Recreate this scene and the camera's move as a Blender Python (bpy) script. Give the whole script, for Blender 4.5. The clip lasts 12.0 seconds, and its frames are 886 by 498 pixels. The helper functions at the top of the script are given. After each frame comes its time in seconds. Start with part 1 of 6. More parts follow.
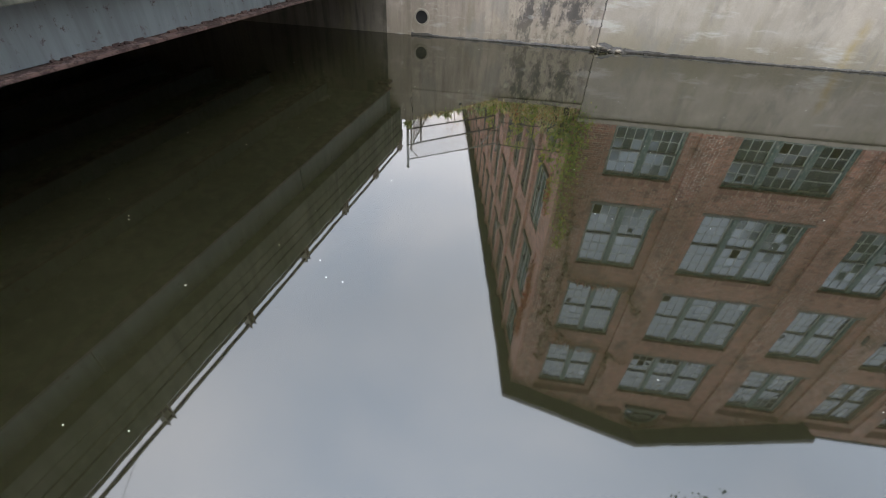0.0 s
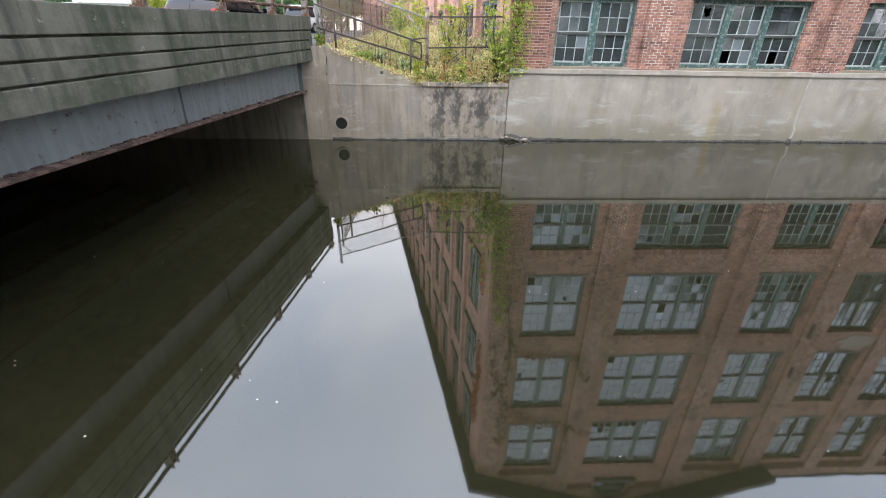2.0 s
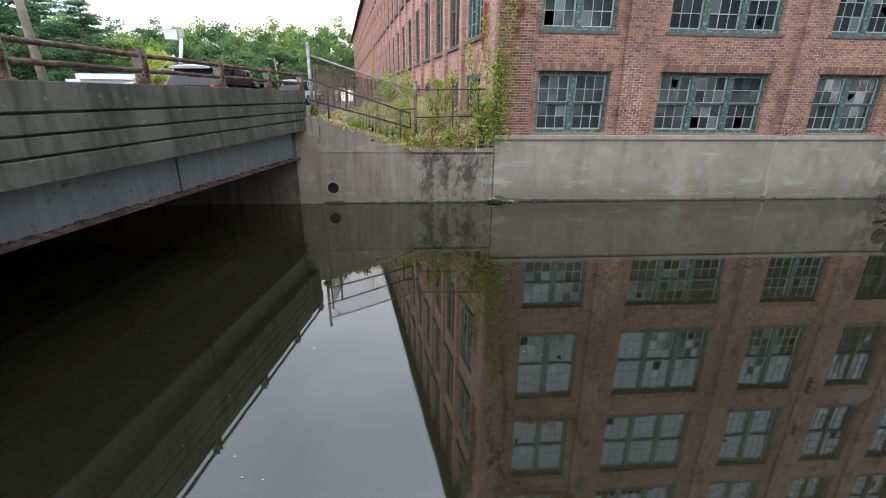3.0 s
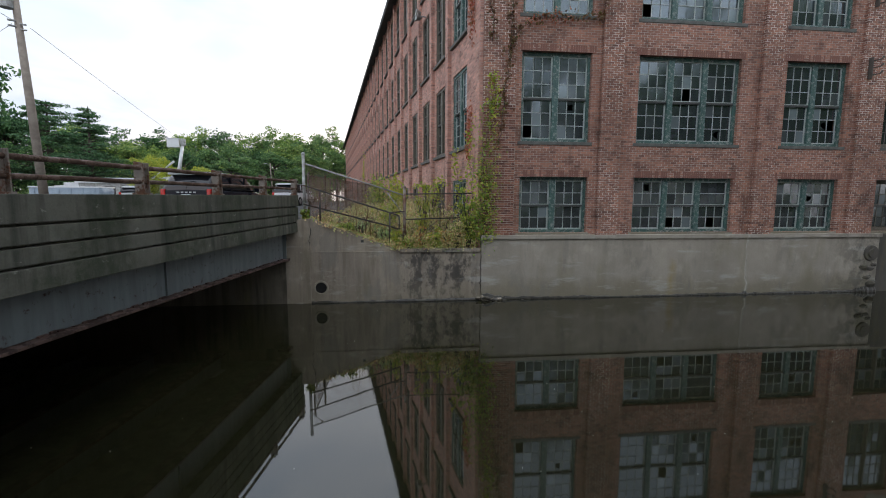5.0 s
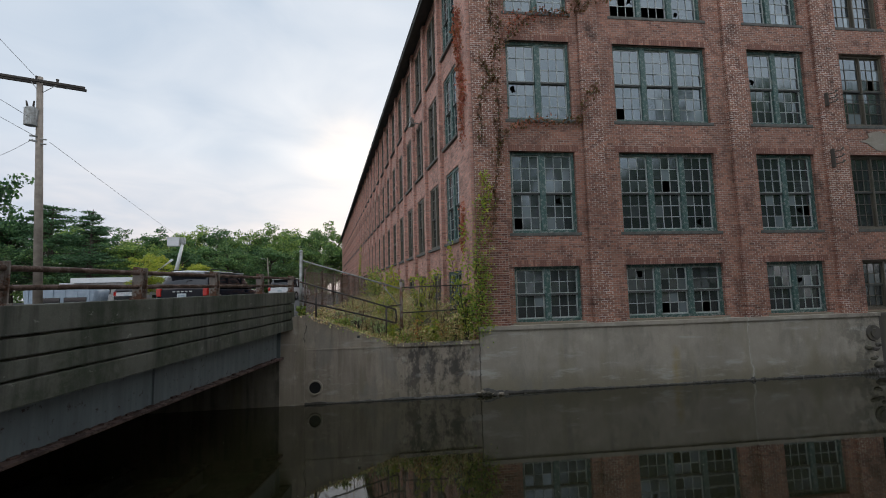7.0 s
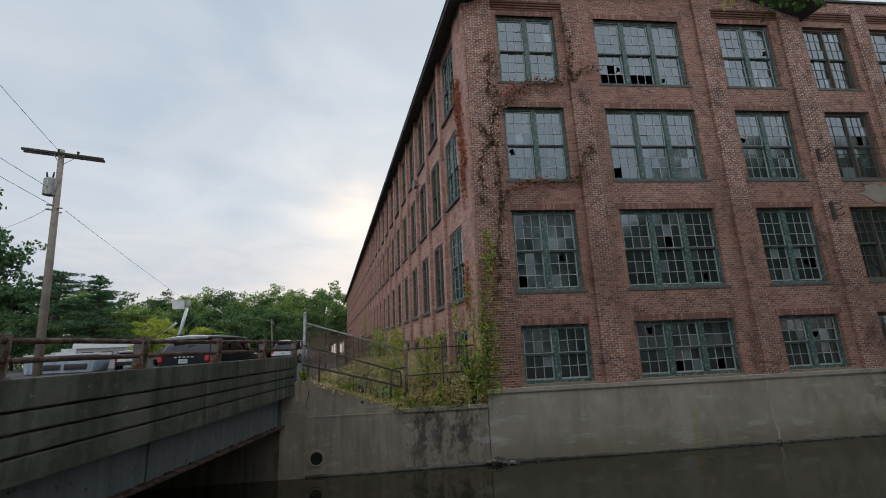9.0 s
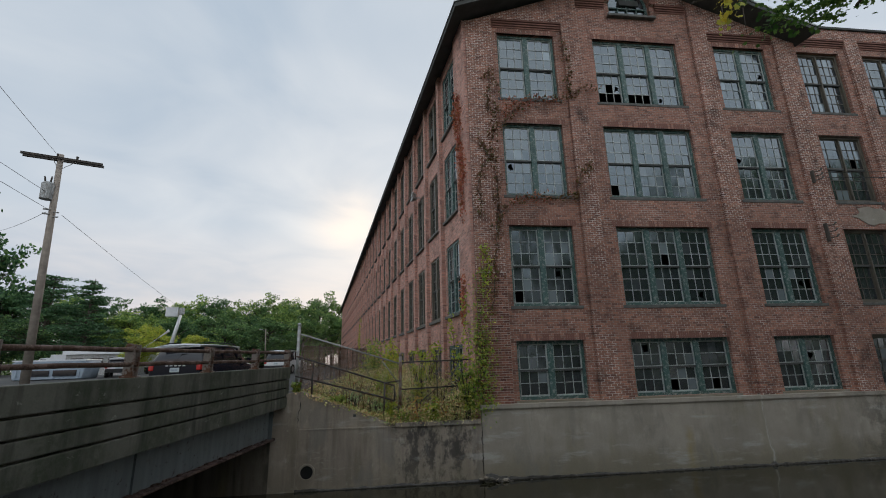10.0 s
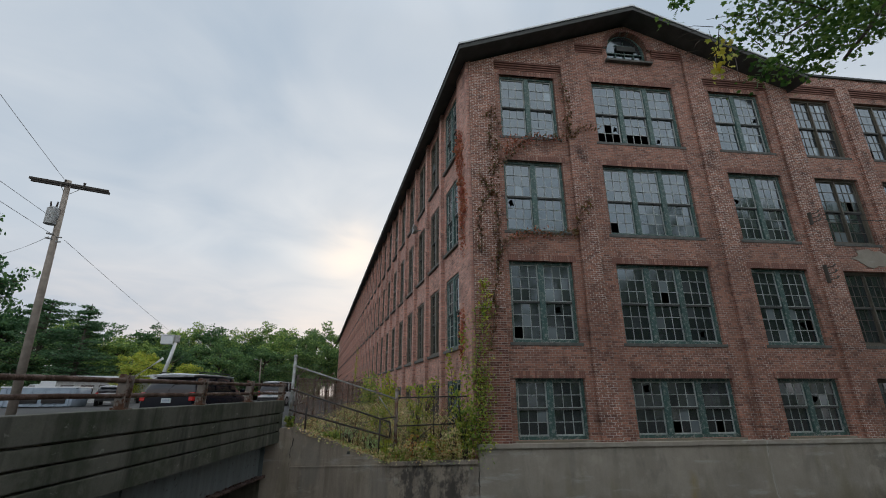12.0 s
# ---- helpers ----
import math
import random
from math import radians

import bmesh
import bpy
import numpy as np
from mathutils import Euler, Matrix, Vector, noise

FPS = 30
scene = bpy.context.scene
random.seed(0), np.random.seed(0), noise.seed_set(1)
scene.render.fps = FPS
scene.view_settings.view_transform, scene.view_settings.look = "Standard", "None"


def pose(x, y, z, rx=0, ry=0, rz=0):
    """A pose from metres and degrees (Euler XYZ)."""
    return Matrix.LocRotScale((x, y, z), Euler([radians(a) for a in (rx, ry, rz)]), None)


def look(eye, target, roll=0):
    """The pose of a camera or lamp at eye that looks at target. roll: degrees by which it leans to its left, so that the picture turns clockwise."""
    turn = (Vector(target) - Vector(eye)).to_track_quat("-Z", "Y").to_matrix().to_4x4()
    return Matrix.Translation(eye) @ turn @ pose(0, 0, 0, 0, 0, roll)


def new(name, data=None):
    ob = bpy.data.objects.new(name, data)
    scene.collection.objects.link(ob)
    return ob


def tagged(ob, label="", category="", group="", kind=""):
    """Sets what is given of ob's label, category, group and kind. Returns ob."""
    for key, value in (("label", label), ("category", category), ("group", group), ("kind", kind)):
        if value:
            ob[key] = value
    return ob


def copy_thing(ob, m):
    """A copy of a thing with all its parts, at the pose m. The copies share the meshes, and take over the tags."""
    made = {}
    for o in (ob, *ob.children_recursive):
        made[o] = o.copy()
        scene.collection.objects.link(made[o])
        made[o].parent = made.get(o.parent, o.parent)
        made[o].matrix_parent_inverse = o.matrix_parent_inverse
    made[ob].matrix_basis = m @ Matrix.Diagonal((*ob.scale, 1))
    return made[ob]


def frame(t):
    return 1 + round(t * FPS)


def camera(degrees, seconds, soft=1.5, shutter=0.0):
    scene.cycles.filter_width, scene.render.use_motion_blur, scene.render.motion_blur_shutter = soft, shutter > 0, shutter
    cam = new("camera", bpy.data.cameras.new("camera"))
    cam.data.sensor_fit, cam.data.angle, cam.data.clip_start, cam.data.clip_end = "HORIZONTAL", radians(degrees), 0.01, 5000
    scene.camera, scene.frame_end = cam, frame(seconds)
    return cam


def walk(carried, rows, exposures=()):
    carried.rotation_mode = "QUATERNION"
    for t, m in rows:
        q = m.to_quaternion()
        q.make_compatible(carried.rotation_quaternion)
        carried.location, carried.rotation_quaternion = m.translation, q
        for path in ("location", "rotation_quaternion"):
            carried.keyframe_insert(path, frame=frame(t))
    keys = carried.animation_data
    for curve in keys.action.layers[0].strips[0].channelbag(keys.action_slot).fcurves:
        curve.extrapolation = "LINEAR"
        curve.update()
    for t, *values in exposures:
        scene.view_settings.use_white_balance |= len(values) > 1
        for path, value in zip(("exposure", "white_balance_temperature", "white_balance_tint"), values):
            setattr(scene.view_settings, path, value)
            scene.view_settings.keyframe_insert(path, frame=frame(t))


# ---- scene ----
cam = camera(91.4, 12.0, soft=1.0)
# seconds, eye x, y, z, turn to the left, tilt up, lean
ROWS = [
    (0, 0.025, -0.085, 3.040, 5.91, -38.28, 3.42),
    (0.5, 0.013, -0.031, 3.040, 2.75, -36.77, 3.38),
    (1, 0.045, -0.017, 3.064, 0.37, -34.25, 2.62),
    (1.5, 0.065, -0.008, 3.083, -1.51, -30.61, 1.78),
    (2, 0.058, 0.013, 3.084, -2.94, -26.71, 1.05),
    (2.5, 0.024, -0.003, 3.074, -3.89, -22.66, 0.68),
    (3, 0.026, -0.004, 3.117, -4.29, -18.83, 0.44),
    (5, -0.017, 0.041, 3.247, -5.97, -6.37, 0.18),
    (5.5, -0.027, 0.045, 3.276, -6.26, -3.22, -0.10),
    (6, -0.022, 0.037, 3.324, -6.47, -0.12, -0.46),
    (6.5, -0.022, 0.022, 3.341, -6.61, 2.83, -0.98),
    (7, -0.036, 0.025, 3.361, -6.63, 5.34, -1.51),
    (9, -0.017, 0.017, 3.438, -6.24, 12.92, -2.55),
    (9.5, -0.002, 0.006, 3.449, -6.41, 13.87, -2.20),
    (10, -0.016, 0.007, 3.460, -6.71, 14.56, -1.41),
    (10.5, -0.022, -0.002, 3.488, -6.92, 15.35, -0.71),
    (11, -0.030, -0.005, 3.498, -6.98, 16.51, -0.42),
    (11.5, -0.021, -0.017, 3.485, -6.83, 17.83, -0.30),
    (12, -0.021, -0.041, 3.511, -6.75, 18.76, -0.20),
]


def aim(x, y, z, yaw, pitch, roll):
    a, b = radians(yaw), radians(pitch)
    return look((x, y, z), (x - math.sin(a) * math.cos(b), y + math.cos(a) * math.cos(b), z + math.sin(b)), roll)


walk(cam, [(r[0], aim(*r[1:])) for r in ROWS],
     exposures=[(0, 2.47, 6550, 15), (1.5, 2.58, 6450, 16), (2.5, 2.44, 6400, 14), (3.0, 1.89, 6350, 13), (5.0, 0.88, 6350, 12), (7.0, 0.43, 6420, 11), (9.0, 0.27, 6480, 10), (12.0, 0.2, 6480, 10)])

# ---- light ----
world = bpy.data.worlds.new("world")
scene.world = world
world.use_nodes = True
SUN_ELEVATION, SUN_TURN = radians(18), radians(-6)


def sky():
    nt = world.node_tree
    nt.nodes.clear()
    N, L = nt.nodes.new, nt.links.new
    out, bg = N("ShaderNodeOutputWorld"), N("ShaderNodeBackground")
    nishita = N("ShaderNodeTexSky")
    nishita.sky_type, nishita.sun_disc = "NISHITA", False
    nishita.sun_elevation, nishita.sun_rotation = SUN_ELEVATION, SUN_TURN
    nishita.dust_density = 2.0
    co, sep = N("ShaderNodeTexCoord"), N("ShaderNodeSeparateXYZ")
    L(co.outputs["Generated"], sep.inputs[0])

    def m(op, a, b, clamp=False):
        n = N("ShaderNodeMath")
        n.operation, n.use_clamp = op, clamp
        for k, v in enumerate((a, b)):
            if isinstance(v, (int, float)):
                n.inputs[k].default_value = v
            else:
                L(v, n.inputs[k])
        return n.outputs[0]

    # cloud layer seen in perspective: divide by height
    up = m("MAXIMUM", sep.outputs[2], 0.0)
    h = m("ADD", up, 0.16)
    u, v = m("DIVIDE", sep.outputs[0], h), m("DIVIDE", sep.outputs[1], h)
    com = N("ShaderNodeCombineXYZ")
    L(u, com.inputs[0]), L(v, com.inputs[1])
    big, fine = N("ShaderNodeTexNoise"), N("ShaderNodeTexNoise")
    for n, s, d, dist in ((big, 0.55, 4.0, 0.35), (fine, 1.9, 6.0, 0.6)):
        L(com.outputs[0], n.inputs["Vector"])
        n.inputs["Scale"].default_value, n.inputs["Detail"].default_value = s, d
        n.inputs["Distortion"].default_value = dist
    c = m("ADD", m("MULTIPLY", big.outputs[0], 0.65), m("MULTIPLY", fine.outputs[0], 0.35))
    ramp = N("ShaderNodeValToRGB")
    ramp.color_ramp.elements[0].position, ramp.color_ramp.elements[0].color = 0.40, (4.0, 4.75, 5.6, 1)
    ramp.color_ramp.elements[1].position, ramp.color_ramp.elements[1].color = 0.64, (6.5, 6.75, 7.0, 1)
    L(c, ramp.inputs[0])
    # warm band low over the horizon
    low = m("SUBTRACT", 1.0, m("MULTIPLY", up, 3.5), True)
    warm = N("ShaderNodeMixRGB")
    warm.inputs[2].default_value = (6.6, 5.6, 5.25, 1)
    L(m("MULTIPLY", low, m("MULTIPLY", m("SUBTRACT", c, 0.30), 3.4, True)), warm.inputs[0]), L(ramp.outputs[0], warm.inputs[1])
    # brighter towards the veiled sun
    dot = N("ShaderNodeVectorMath")
    dot.operation = "DOT_PRODUCT"
    dot.inputs[1].default_value = (math.sin(SUN_TURN) * math.cos(SUN_ELEVATION), math.cos(SUN_TURN) * math.cos(SUN_ELEVATION), math.sin(SUN_ELEVATION))
    L(co.outputs["Generated"], dot.inputs[0])
    glow = m("POWER", m("MAXIMUM", dot.outputs["Value"], 0.0), 420.0)
    sunny = N("ShaderNodeMixRGB")
    sunny.inputs[2].default_value = (9.2, 8.0, 6.9, 1)
    L(m("MULTIPLY", glow, m("MULTIPLY", m("SUBTRACT", c, 0.34), 4.5, True), True), sunny.inputs[0]), L(warm.outputs[0], sunny.inputs[1])
    mix = N("ShaderNodeMixRGB")
    mix.inputs[0].default_value = 0.965
    L(nishita.outputs[0], mix.inputs[1]), L(sunny.outputs[0], mix.inputs[2])
    # clouds overhead and opposite the low sun are the brighter ones
    back = m("MULTIPLY", m("SUBTRACT", 0.15, sep.outputs[1]), 1.3, True)
    over = m("MULTIPLY", m("SUBTRACT", up, 0.72), 3.0, True)
    gain = m("ADD", 1.0, m("ADD", m("MULTIPLY", back, 0.60), m("MULTIPLY", over, 0.5)))
    lit = N("ShaderNodeMixRGB")
    lit.blend_type = "MULTIPLY"
    lit.inputs[0].default_value = 1.0
    L(mix.outputs[0], lit.inputs[1]), L(gain, lit.inputs[2])
    L(lit.outputs[0], bg.inputs[0])
    bg.inputs[1].default_value = 0.10
    L(bg.outputs[0], out.inputs[0])


sky()
sun = new("sun", bpy.data.lights.new("sun", "SUN"))
sun.data.energy, sun.data.angle, sun.data.color = 0.5, radians(12), (1.0, 0.9, 0.78)
LAMP_TURN = radians(14)
sun.matrix_world = look((math.sin(LAMP_TURN) * 60, math.cos(LAMP_TURN) * 60, 60 * math.tan(SUN_ELEVATION)), (0, 0, 0))


# ---- materials ----
class Mat:
    """A node material with a few short helpers."""

    def __init__(self, name):
        self.m = bpy.data.materials.new(name)
        self.m.use_nodes = True
        self.nt = self.m.node_tree
        self.nt.nodes.clear()
        self.out = self.nt.nodes.new("ShaderNodeOutputMaterial")
        self.p = self.nt.nodes.new("ShaderNodeBsdfPrincipled")
        self.link(self.p.outputs[0], self.out.inputs[0])
        self.co = self.nt.nodes.new("ShaderNodeTexCoord").outputs["Object"]

    def link(self, a, b):
        self.nt.links.new(a, b)

    def put(self, socket, v):
        if isinstance(v, (int, float)):
            socket.default_value = v
        elif isinstance(v, (tuple, list)):
            socket.default_value = (*v, 1) if len(v) == 3 and socket.type == "RGBA" else v
        else:
            self.link(v, socket)

    def math(self, op, a, b=0.0, clamp=False):
        n = self.nt.nodes.new("ShaderNodeMath")
        n.operation, n.use_clamp = op, clamp
        self.put(n.inputs[0], a), self.put(n.inputs[1], b)
        return n.outputs[0]

    def noise(self, scale, detail=4.0, rough=0.55, stretch=(1, 1, 1), co=None, distort=0.0):
        mp = self.nt.nodes.new("ShaderNodeMapping")
        mp.inputs["Scale"].default_value = stretch
        self.link(co or self.co, mp.inputs[0])
        n = self.nt.nodes.new("ShaderNodeTexNoise")
        n.inputs["Scale"].default_value, n.inputs["Detail"].default_value = scale, detail
        n.inputs["Roughness"].default_value, n.inputs["Distortion"].default_value = rough, distort
        self.link(mp.outputs[0], n.inputs["Vector"])
        return n.outputs[0]

    def ramp(self, fac, *stops):
        n = self.nt.nodes.new("ShaderNodeValToRGB")
        e = n.color_ramp.elements
        e[0].position, e[1].position = stops[0][0], stops[-1][0]
        for k, (pos, col) in enumerate(stops):
            el = e[0] if k == 0 else e[len(e) - 1] if k == len(stops) - 1 else e.new(pos)
            el.color = (*col, 1) if isinstance(col, (tuple, list)) else (col, col, col, 1)
        self.link(fac, n.inputs[0])
        return n.outputs[0]

    def mix(self, fac, a, b, mode="MIX"):
        n = self.nt.nodes.new("ShaderNodeMixRGB")
        n.blend_type = mode
        self.put(n.inputs[0], fac), self.put(n.inputs[1], a), self.put(n.inputs[2], b)
        return n.outputs[0]

    def bump(self, height, strength=0.3, distance=0.02, normal=None):
        n = self.nt.nodes.new("ShaderNodeBump")
        n.inputs["Strength"].default_value, n.inputs["Distance"].default_value = strength, distance
        self.link(height, n.inputs["Height"])
        if normal:
            self.link(normal, n.inputs["Normal"])
        self.link(n.outputs[0], self.p.inputs["Normal"])
        return n.outputs[0]

    def rand(self):
        return self.nt.nodes.new("ShaderNodeObjectInfo").outputs["Random"]

    def island(self):
        return self.nt.nodes.new("ShaderNodeNewGeometry").outputs["Random Per Island"]

    def set(self, color=None, rough=None, metal=None, ior=None):
        if color is not None:
            self.put(self.p.inputs["Base Color"], color)
        if rough is not None:
            self.put(self.p.inputs["Roughness"], rough)
        if metal is not None:
            self.put(self.p.inputs["Metallic"], metal)
        if ior is not None:
            self.put(self.p.inputs["IOR"], ior)
        return self.m


def worn(name, a, b, scale=3.0, rough=0.7, bump=0.2, metal=0.0, fine=40.0):
    """A painted or plain surface with large stains and fine grain."""
    k = Mat(name)
    big, small = k.noise(scale, 5), k.noise(fine, 3)
    c = k.mix(k.ramp(big, (0.35, 0.0), (0.65, 1.0)), a, b)
    c = k.mix(0.35, c, k.ramp(small, (0.3, 0.45), (0.7, 1.0)), "MULTIPLY")
    k.bump(small, bump, 0.01)
    return k.set(c, rough, metal)


def brick_material(name, tone_a, tone_b, mortar, row=0.075, length=0.212, stain=0.55, lime=0.5, soot=0.0):
    """Laid brick: a tone for each brick, lime left on some joints, rain stains, soot in level patches."""
    k = Mat(name)
    sep, com = k.nt.nodes.new("ShaderNodeSeparateXYZ"), k.nt.nodes.new("ShaderNodeCombineXYZ")
    k.link(k.co, sep.inputs[0])
    k.link(k.math("ADD", sep.outputs[0], sep.outputs[1]), com.inputs[0]), k.link(sep.outputs[2], com.inputs[1])
    b = k.nt.nodes.new("ShaderNodeTexBrick")
    k.link(com.outputs[0], b.inputs["Vector"])
    b.inputs["Scale"].default_value = 1.0
    b.inputs["Brick Width"].default_value, b.inputs["Row Height"].default_value = length, row
    b.inputs["Mortar Size"].default_value, b.inputs["Mortar Smooth"].default_value = 0.0085, 0.15
    b.inputs["Bias"].default_value = -0.1
    b.offset, b.squash = 0.5, 1.0
    k.put(b.inputs["Color1"], tone_a), k.put(b.inputs["Color2"], tone_b)
    big = k.noise(0.35, 6, 0.6)
    mid = k.noise(1.7, 5, 0.6, (1, 1, 0.6))
    # lime sits on joints in loose fields, spot by spot
    field = k.ramp(k.noise(0.55, 4, 0.6, (1, 1, 0.5)), (0.36, 0.25), (0.58, 1.0))
    speck = k.ramp(k.noise(7.5, 3, 0.6), (0.46, 0.0), (0.56, 1.0))
    k.put(b.inputs["Mortar"], k.mix(k.math("MULTIPLY", k.math("MULTIPLY", speck, field), lime), mortar, (0.78, 0.70, 0.62)))
    c = k.mix(stain, b.outputs["Color"], k.ramp(big, (0.3, 0.50), (0.5, 0.9), (0.7, 1.0)), "MULTIPLY")
    c = k.mix(0.75, c, k.ramp(mid, (0.30, 0.28), (0.47, 1.0)), "MULTIPLY")
    inv = k.math("SUBTRACT", 1.0, b.outputs["Fac"])
    # washed-out head joints: the upright ones show palest
    course = k.math("FLOOR", k.math("DIVIDE", sep.outputs[2], row))
    even = k.math("SUBTRACT", 1.0, k.math("ABSOLUTE", k.math("MODULO", course, 2.0)))
    along = k.math("ADD", k.math("DIVIDE", k.math("ADD", sep.outputs[0], sep.outputs[1]), length), k.math("MULTIPLY", even, 0.5))
    off = k.math("ABSOLUTE", k.math("SUBTRACT", k.math("FRACT", along), 0.5))
    head = k.ramp(off, (0.43, 0.0), (0.455, 1.0))
    head = k.math("MULTIPLY", head, k.math("MULTIPLY", field, k.ramp(k.noise(11.0, 2), (0.40, 0.1), (0.56, 1.0))))
    c = k.mix(k.math("MULTIPLY", head, min(1.0, lime * 0.9)), c, (0.70, 0.60, 0.52))
    # single bricks fired darker
    tone = k.nt.nodes.new("ShaderNodeTexWhiteNoise")
    tone.noise_dimensions = "2D"
    cell = k.nt.nodes.new("ShaderNodeCombineXYZ")
    k.link(k.math("FLOOR", along), cell.inputs[0]), k.link(course, cell.inputs[1])
    k.link(cell.outputs[0], tone.inputs["Vector"])
    c = k.mix(k.math("MULTIPLY", inv, 0.8), c, k.ramp(tone.outputs["Value"], (0.0, (0.50, 0.50, 0.52)), (0.25, (0.85, 0.85, 0.86)), (0.7, (1.05, 1.02, 1.0)), (1.0, (1.28, 1.2, 1.12))), "MULTIPLY")
    c = k.mix(k.math("MULTIPLY", k.ramp(k.noise(2.3, 4), (0.6, 0.0), (0.75, 1.0)), 0.25), c, (0.30, 0.22, 0.18))
    if soot:
        f = k.math("MULTIPLY", k.ramp(k.noise(0.75, 4, 0.6, (0.8, 1, 1.7)), (0.54, 0.0), (0.70, 1.0)), k.ramp(k.noise(9.0, 4, 0.7, (1, 1, 1.8)), (0.42, 0.0), (0.58, 1.0)))
        c = k.mix(k.math("MULTIPLY", f, soot), c, (0.055, 0.042, 0.036))
    k.bump(k.math("ADD", inv, k.math("MULTIPLY", k.noise(60, 2), 0.25)), 0.7, 0.012)
    return k.set(c, 0.9)


def concrete_material(name, tone, dark, streak=0.7, moss=0.0, lichen=None, rust_run=None, tide=0.0, algae=0.0):
    k = Mat(name)
    big, mid = k.noise(0.5, 6, 0.65), k.noise(2.2, 6, 0.6)
    runs = k.noise(1.6, 5, 0.6, (2.6, 2.6, 0.22))
    grain = k.noise(45, 3)
    c = k.mix(k.ramp(big, (0.35, 0.0), (0.66, 1.0)), tone, tuple(0.72 * v for v in tone))
    c = k.mix(k.math("MULTIPLY", k.ramp(runs, (0.46, 0.0), (0.68, 1.0)), streak), c, dark)
    c = k.mix(k.math("MULTIPLY", k.ramp(mid, (0.56, 0.0), (0.7, 1.0)), 0.35), c, tuple(min(1, 1.35 * v) for v in tone))
    if moss:
        c = k.mix(k.math("MULTIPLY", k.ramp(k.noise(0.9, 4, 0.6, (1.6, 1, 0.5)), (0.55, 0.0), (0.72, 1.0)), moss), c, (0.16, 0.14, 0.05))
    sep = k.nt.nodes.new("ShaderNodeSeparateXYZ")
    k.link(k.co, sep.inputs[0])

    def near_x(x, wide):
        return k.math("SUBTRACT", 1.0, k.math("DIVIDE", k.math("ABSOLUTE", k.math("SUBTRACT", sep.outputs[0], x)), wide), True)
    if lichen:  # a patch of black lichen with a ragged edge
        f = k.math("MULTIPLY", k.ramp(near_x(*lichen), (0.0, 0.0), (0.35, 1.0)), k.ramp(k.noise(2.4, 10, 0.74, (1, 1, 0.62), None, 0.12), (0.455, 0.0), (0.55, 1.0)))
        c = k.mix(k.math("MULTIPLY", f, 0.84), c, (0.045, 0.042, 0.038))
        c = k.mix(k.math("MULTIPLY", k.ramp(k.noise(3.1, 6, 0.7, (1, 1, 0.7)), (0.60, 0.0), (0.66, 1.0)), 0.5), c, (0.48, 0.44, 0.36))
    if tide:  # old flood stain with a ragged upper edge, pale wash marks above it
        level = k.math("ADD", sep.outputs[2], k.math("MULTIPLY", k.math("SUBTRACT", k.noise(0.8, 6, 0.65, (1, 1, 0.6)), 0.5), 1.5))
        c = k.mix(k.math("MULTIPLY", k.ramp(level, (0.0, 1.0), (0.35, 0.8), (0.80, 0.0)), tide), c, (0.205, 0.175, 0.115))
        c = k.mix(k.math("MULTIPLY", k.ramp(k.noise(1.1, 6, 0.65, (0.55, 1, 2.6)), (0.56, 0.0), (0.66, 1.0)), 0.4), c, (0.56, 0.545, 0.50))
        c = k.mix(k.math("MULTIPLY", k.ramp(k.noise(0.7, 5, 0.6, (2.2, 1, 0.9), None, 0.4), (0.55, 0.0), (0.64, 1.0)), 0.45), c, (0.215, 0.20, 0.175))
        soot = k.math("MULTIPLY", near_x(16.6, 1.6), k.ramp(k.noise(1.6, 7, 0.7), (0.44, 0.0), (0.56, 1.0)))
        c = k.mix(k.math("MULTIPLY", soot, 0.7), c, (0.075, 0.07, 0.058))
    if algae:  # green-black film in fields, pale chips where it has flaked
        film = k.math("MULTIPLY", k.ramp(k.noise(0.8, 6, 0.7), (0.40, 0.0), (0.58, 1.0)), k.ramp(k.noise(6.0, 5, 0.7), (0.40, 0.35), (0.58, 1.0)))
        c = k.mix(k.math("MULTIPLY", film, algae), c, (0.038, 0.050, 0.026))
        chip = k.math("MULTIPLY", k.ramp(k.noise(3.4, 8, 0.75, (1, 1, 2.0)), (0.61, 0.0), (0.66, 1.0)), 0.6)
        c = k.mix(chip, c, (0.30, 0.30, 0.26))
    if rust_run:  # an ochre run and two cracks with pale edges
        wob = k.math("MULTIPLY", k.math("SUBTRACT", k.noise(1.5, 4), 0.5), 0.4)
        for x, wide, col, amount, top in rust_run:
            d = k.math("ABSOLUTE", k.math("SUBTRACT", k.math("ADD", sep.outputs[0], wob), x))
            f = k.math("SUBTRACT", 1.0, k.math("DIVIDE", d, wide), True)
            below = k.math("MULTIPLY", k.math("SUBTRACT", top, k.math("ADD", sep.outputs[2], wob)), 2.5, True)
            c = k.mix(k.math("MULTIPLY", k.math("MULTIPLY", k.math("MULTIPLY", f, below), k.ramp(mid, (0.35, 0.2), (0.6, 1.0))), amount), c, col)
    c = k.mix(0.3, c, k.ramp(grain, (0.3, 0.5), (0.7, 1.0)), "MULTIPLY")
    pits = k.ramp(k.noise(16, 2), (0.25, 0.0), (0.36, 1.0))
    k.bump(k.math("ADD", k.math("MULTIPLY", grain, 0.3), pits), 0.25, 0.012)
    return k.set(c, 0.88)


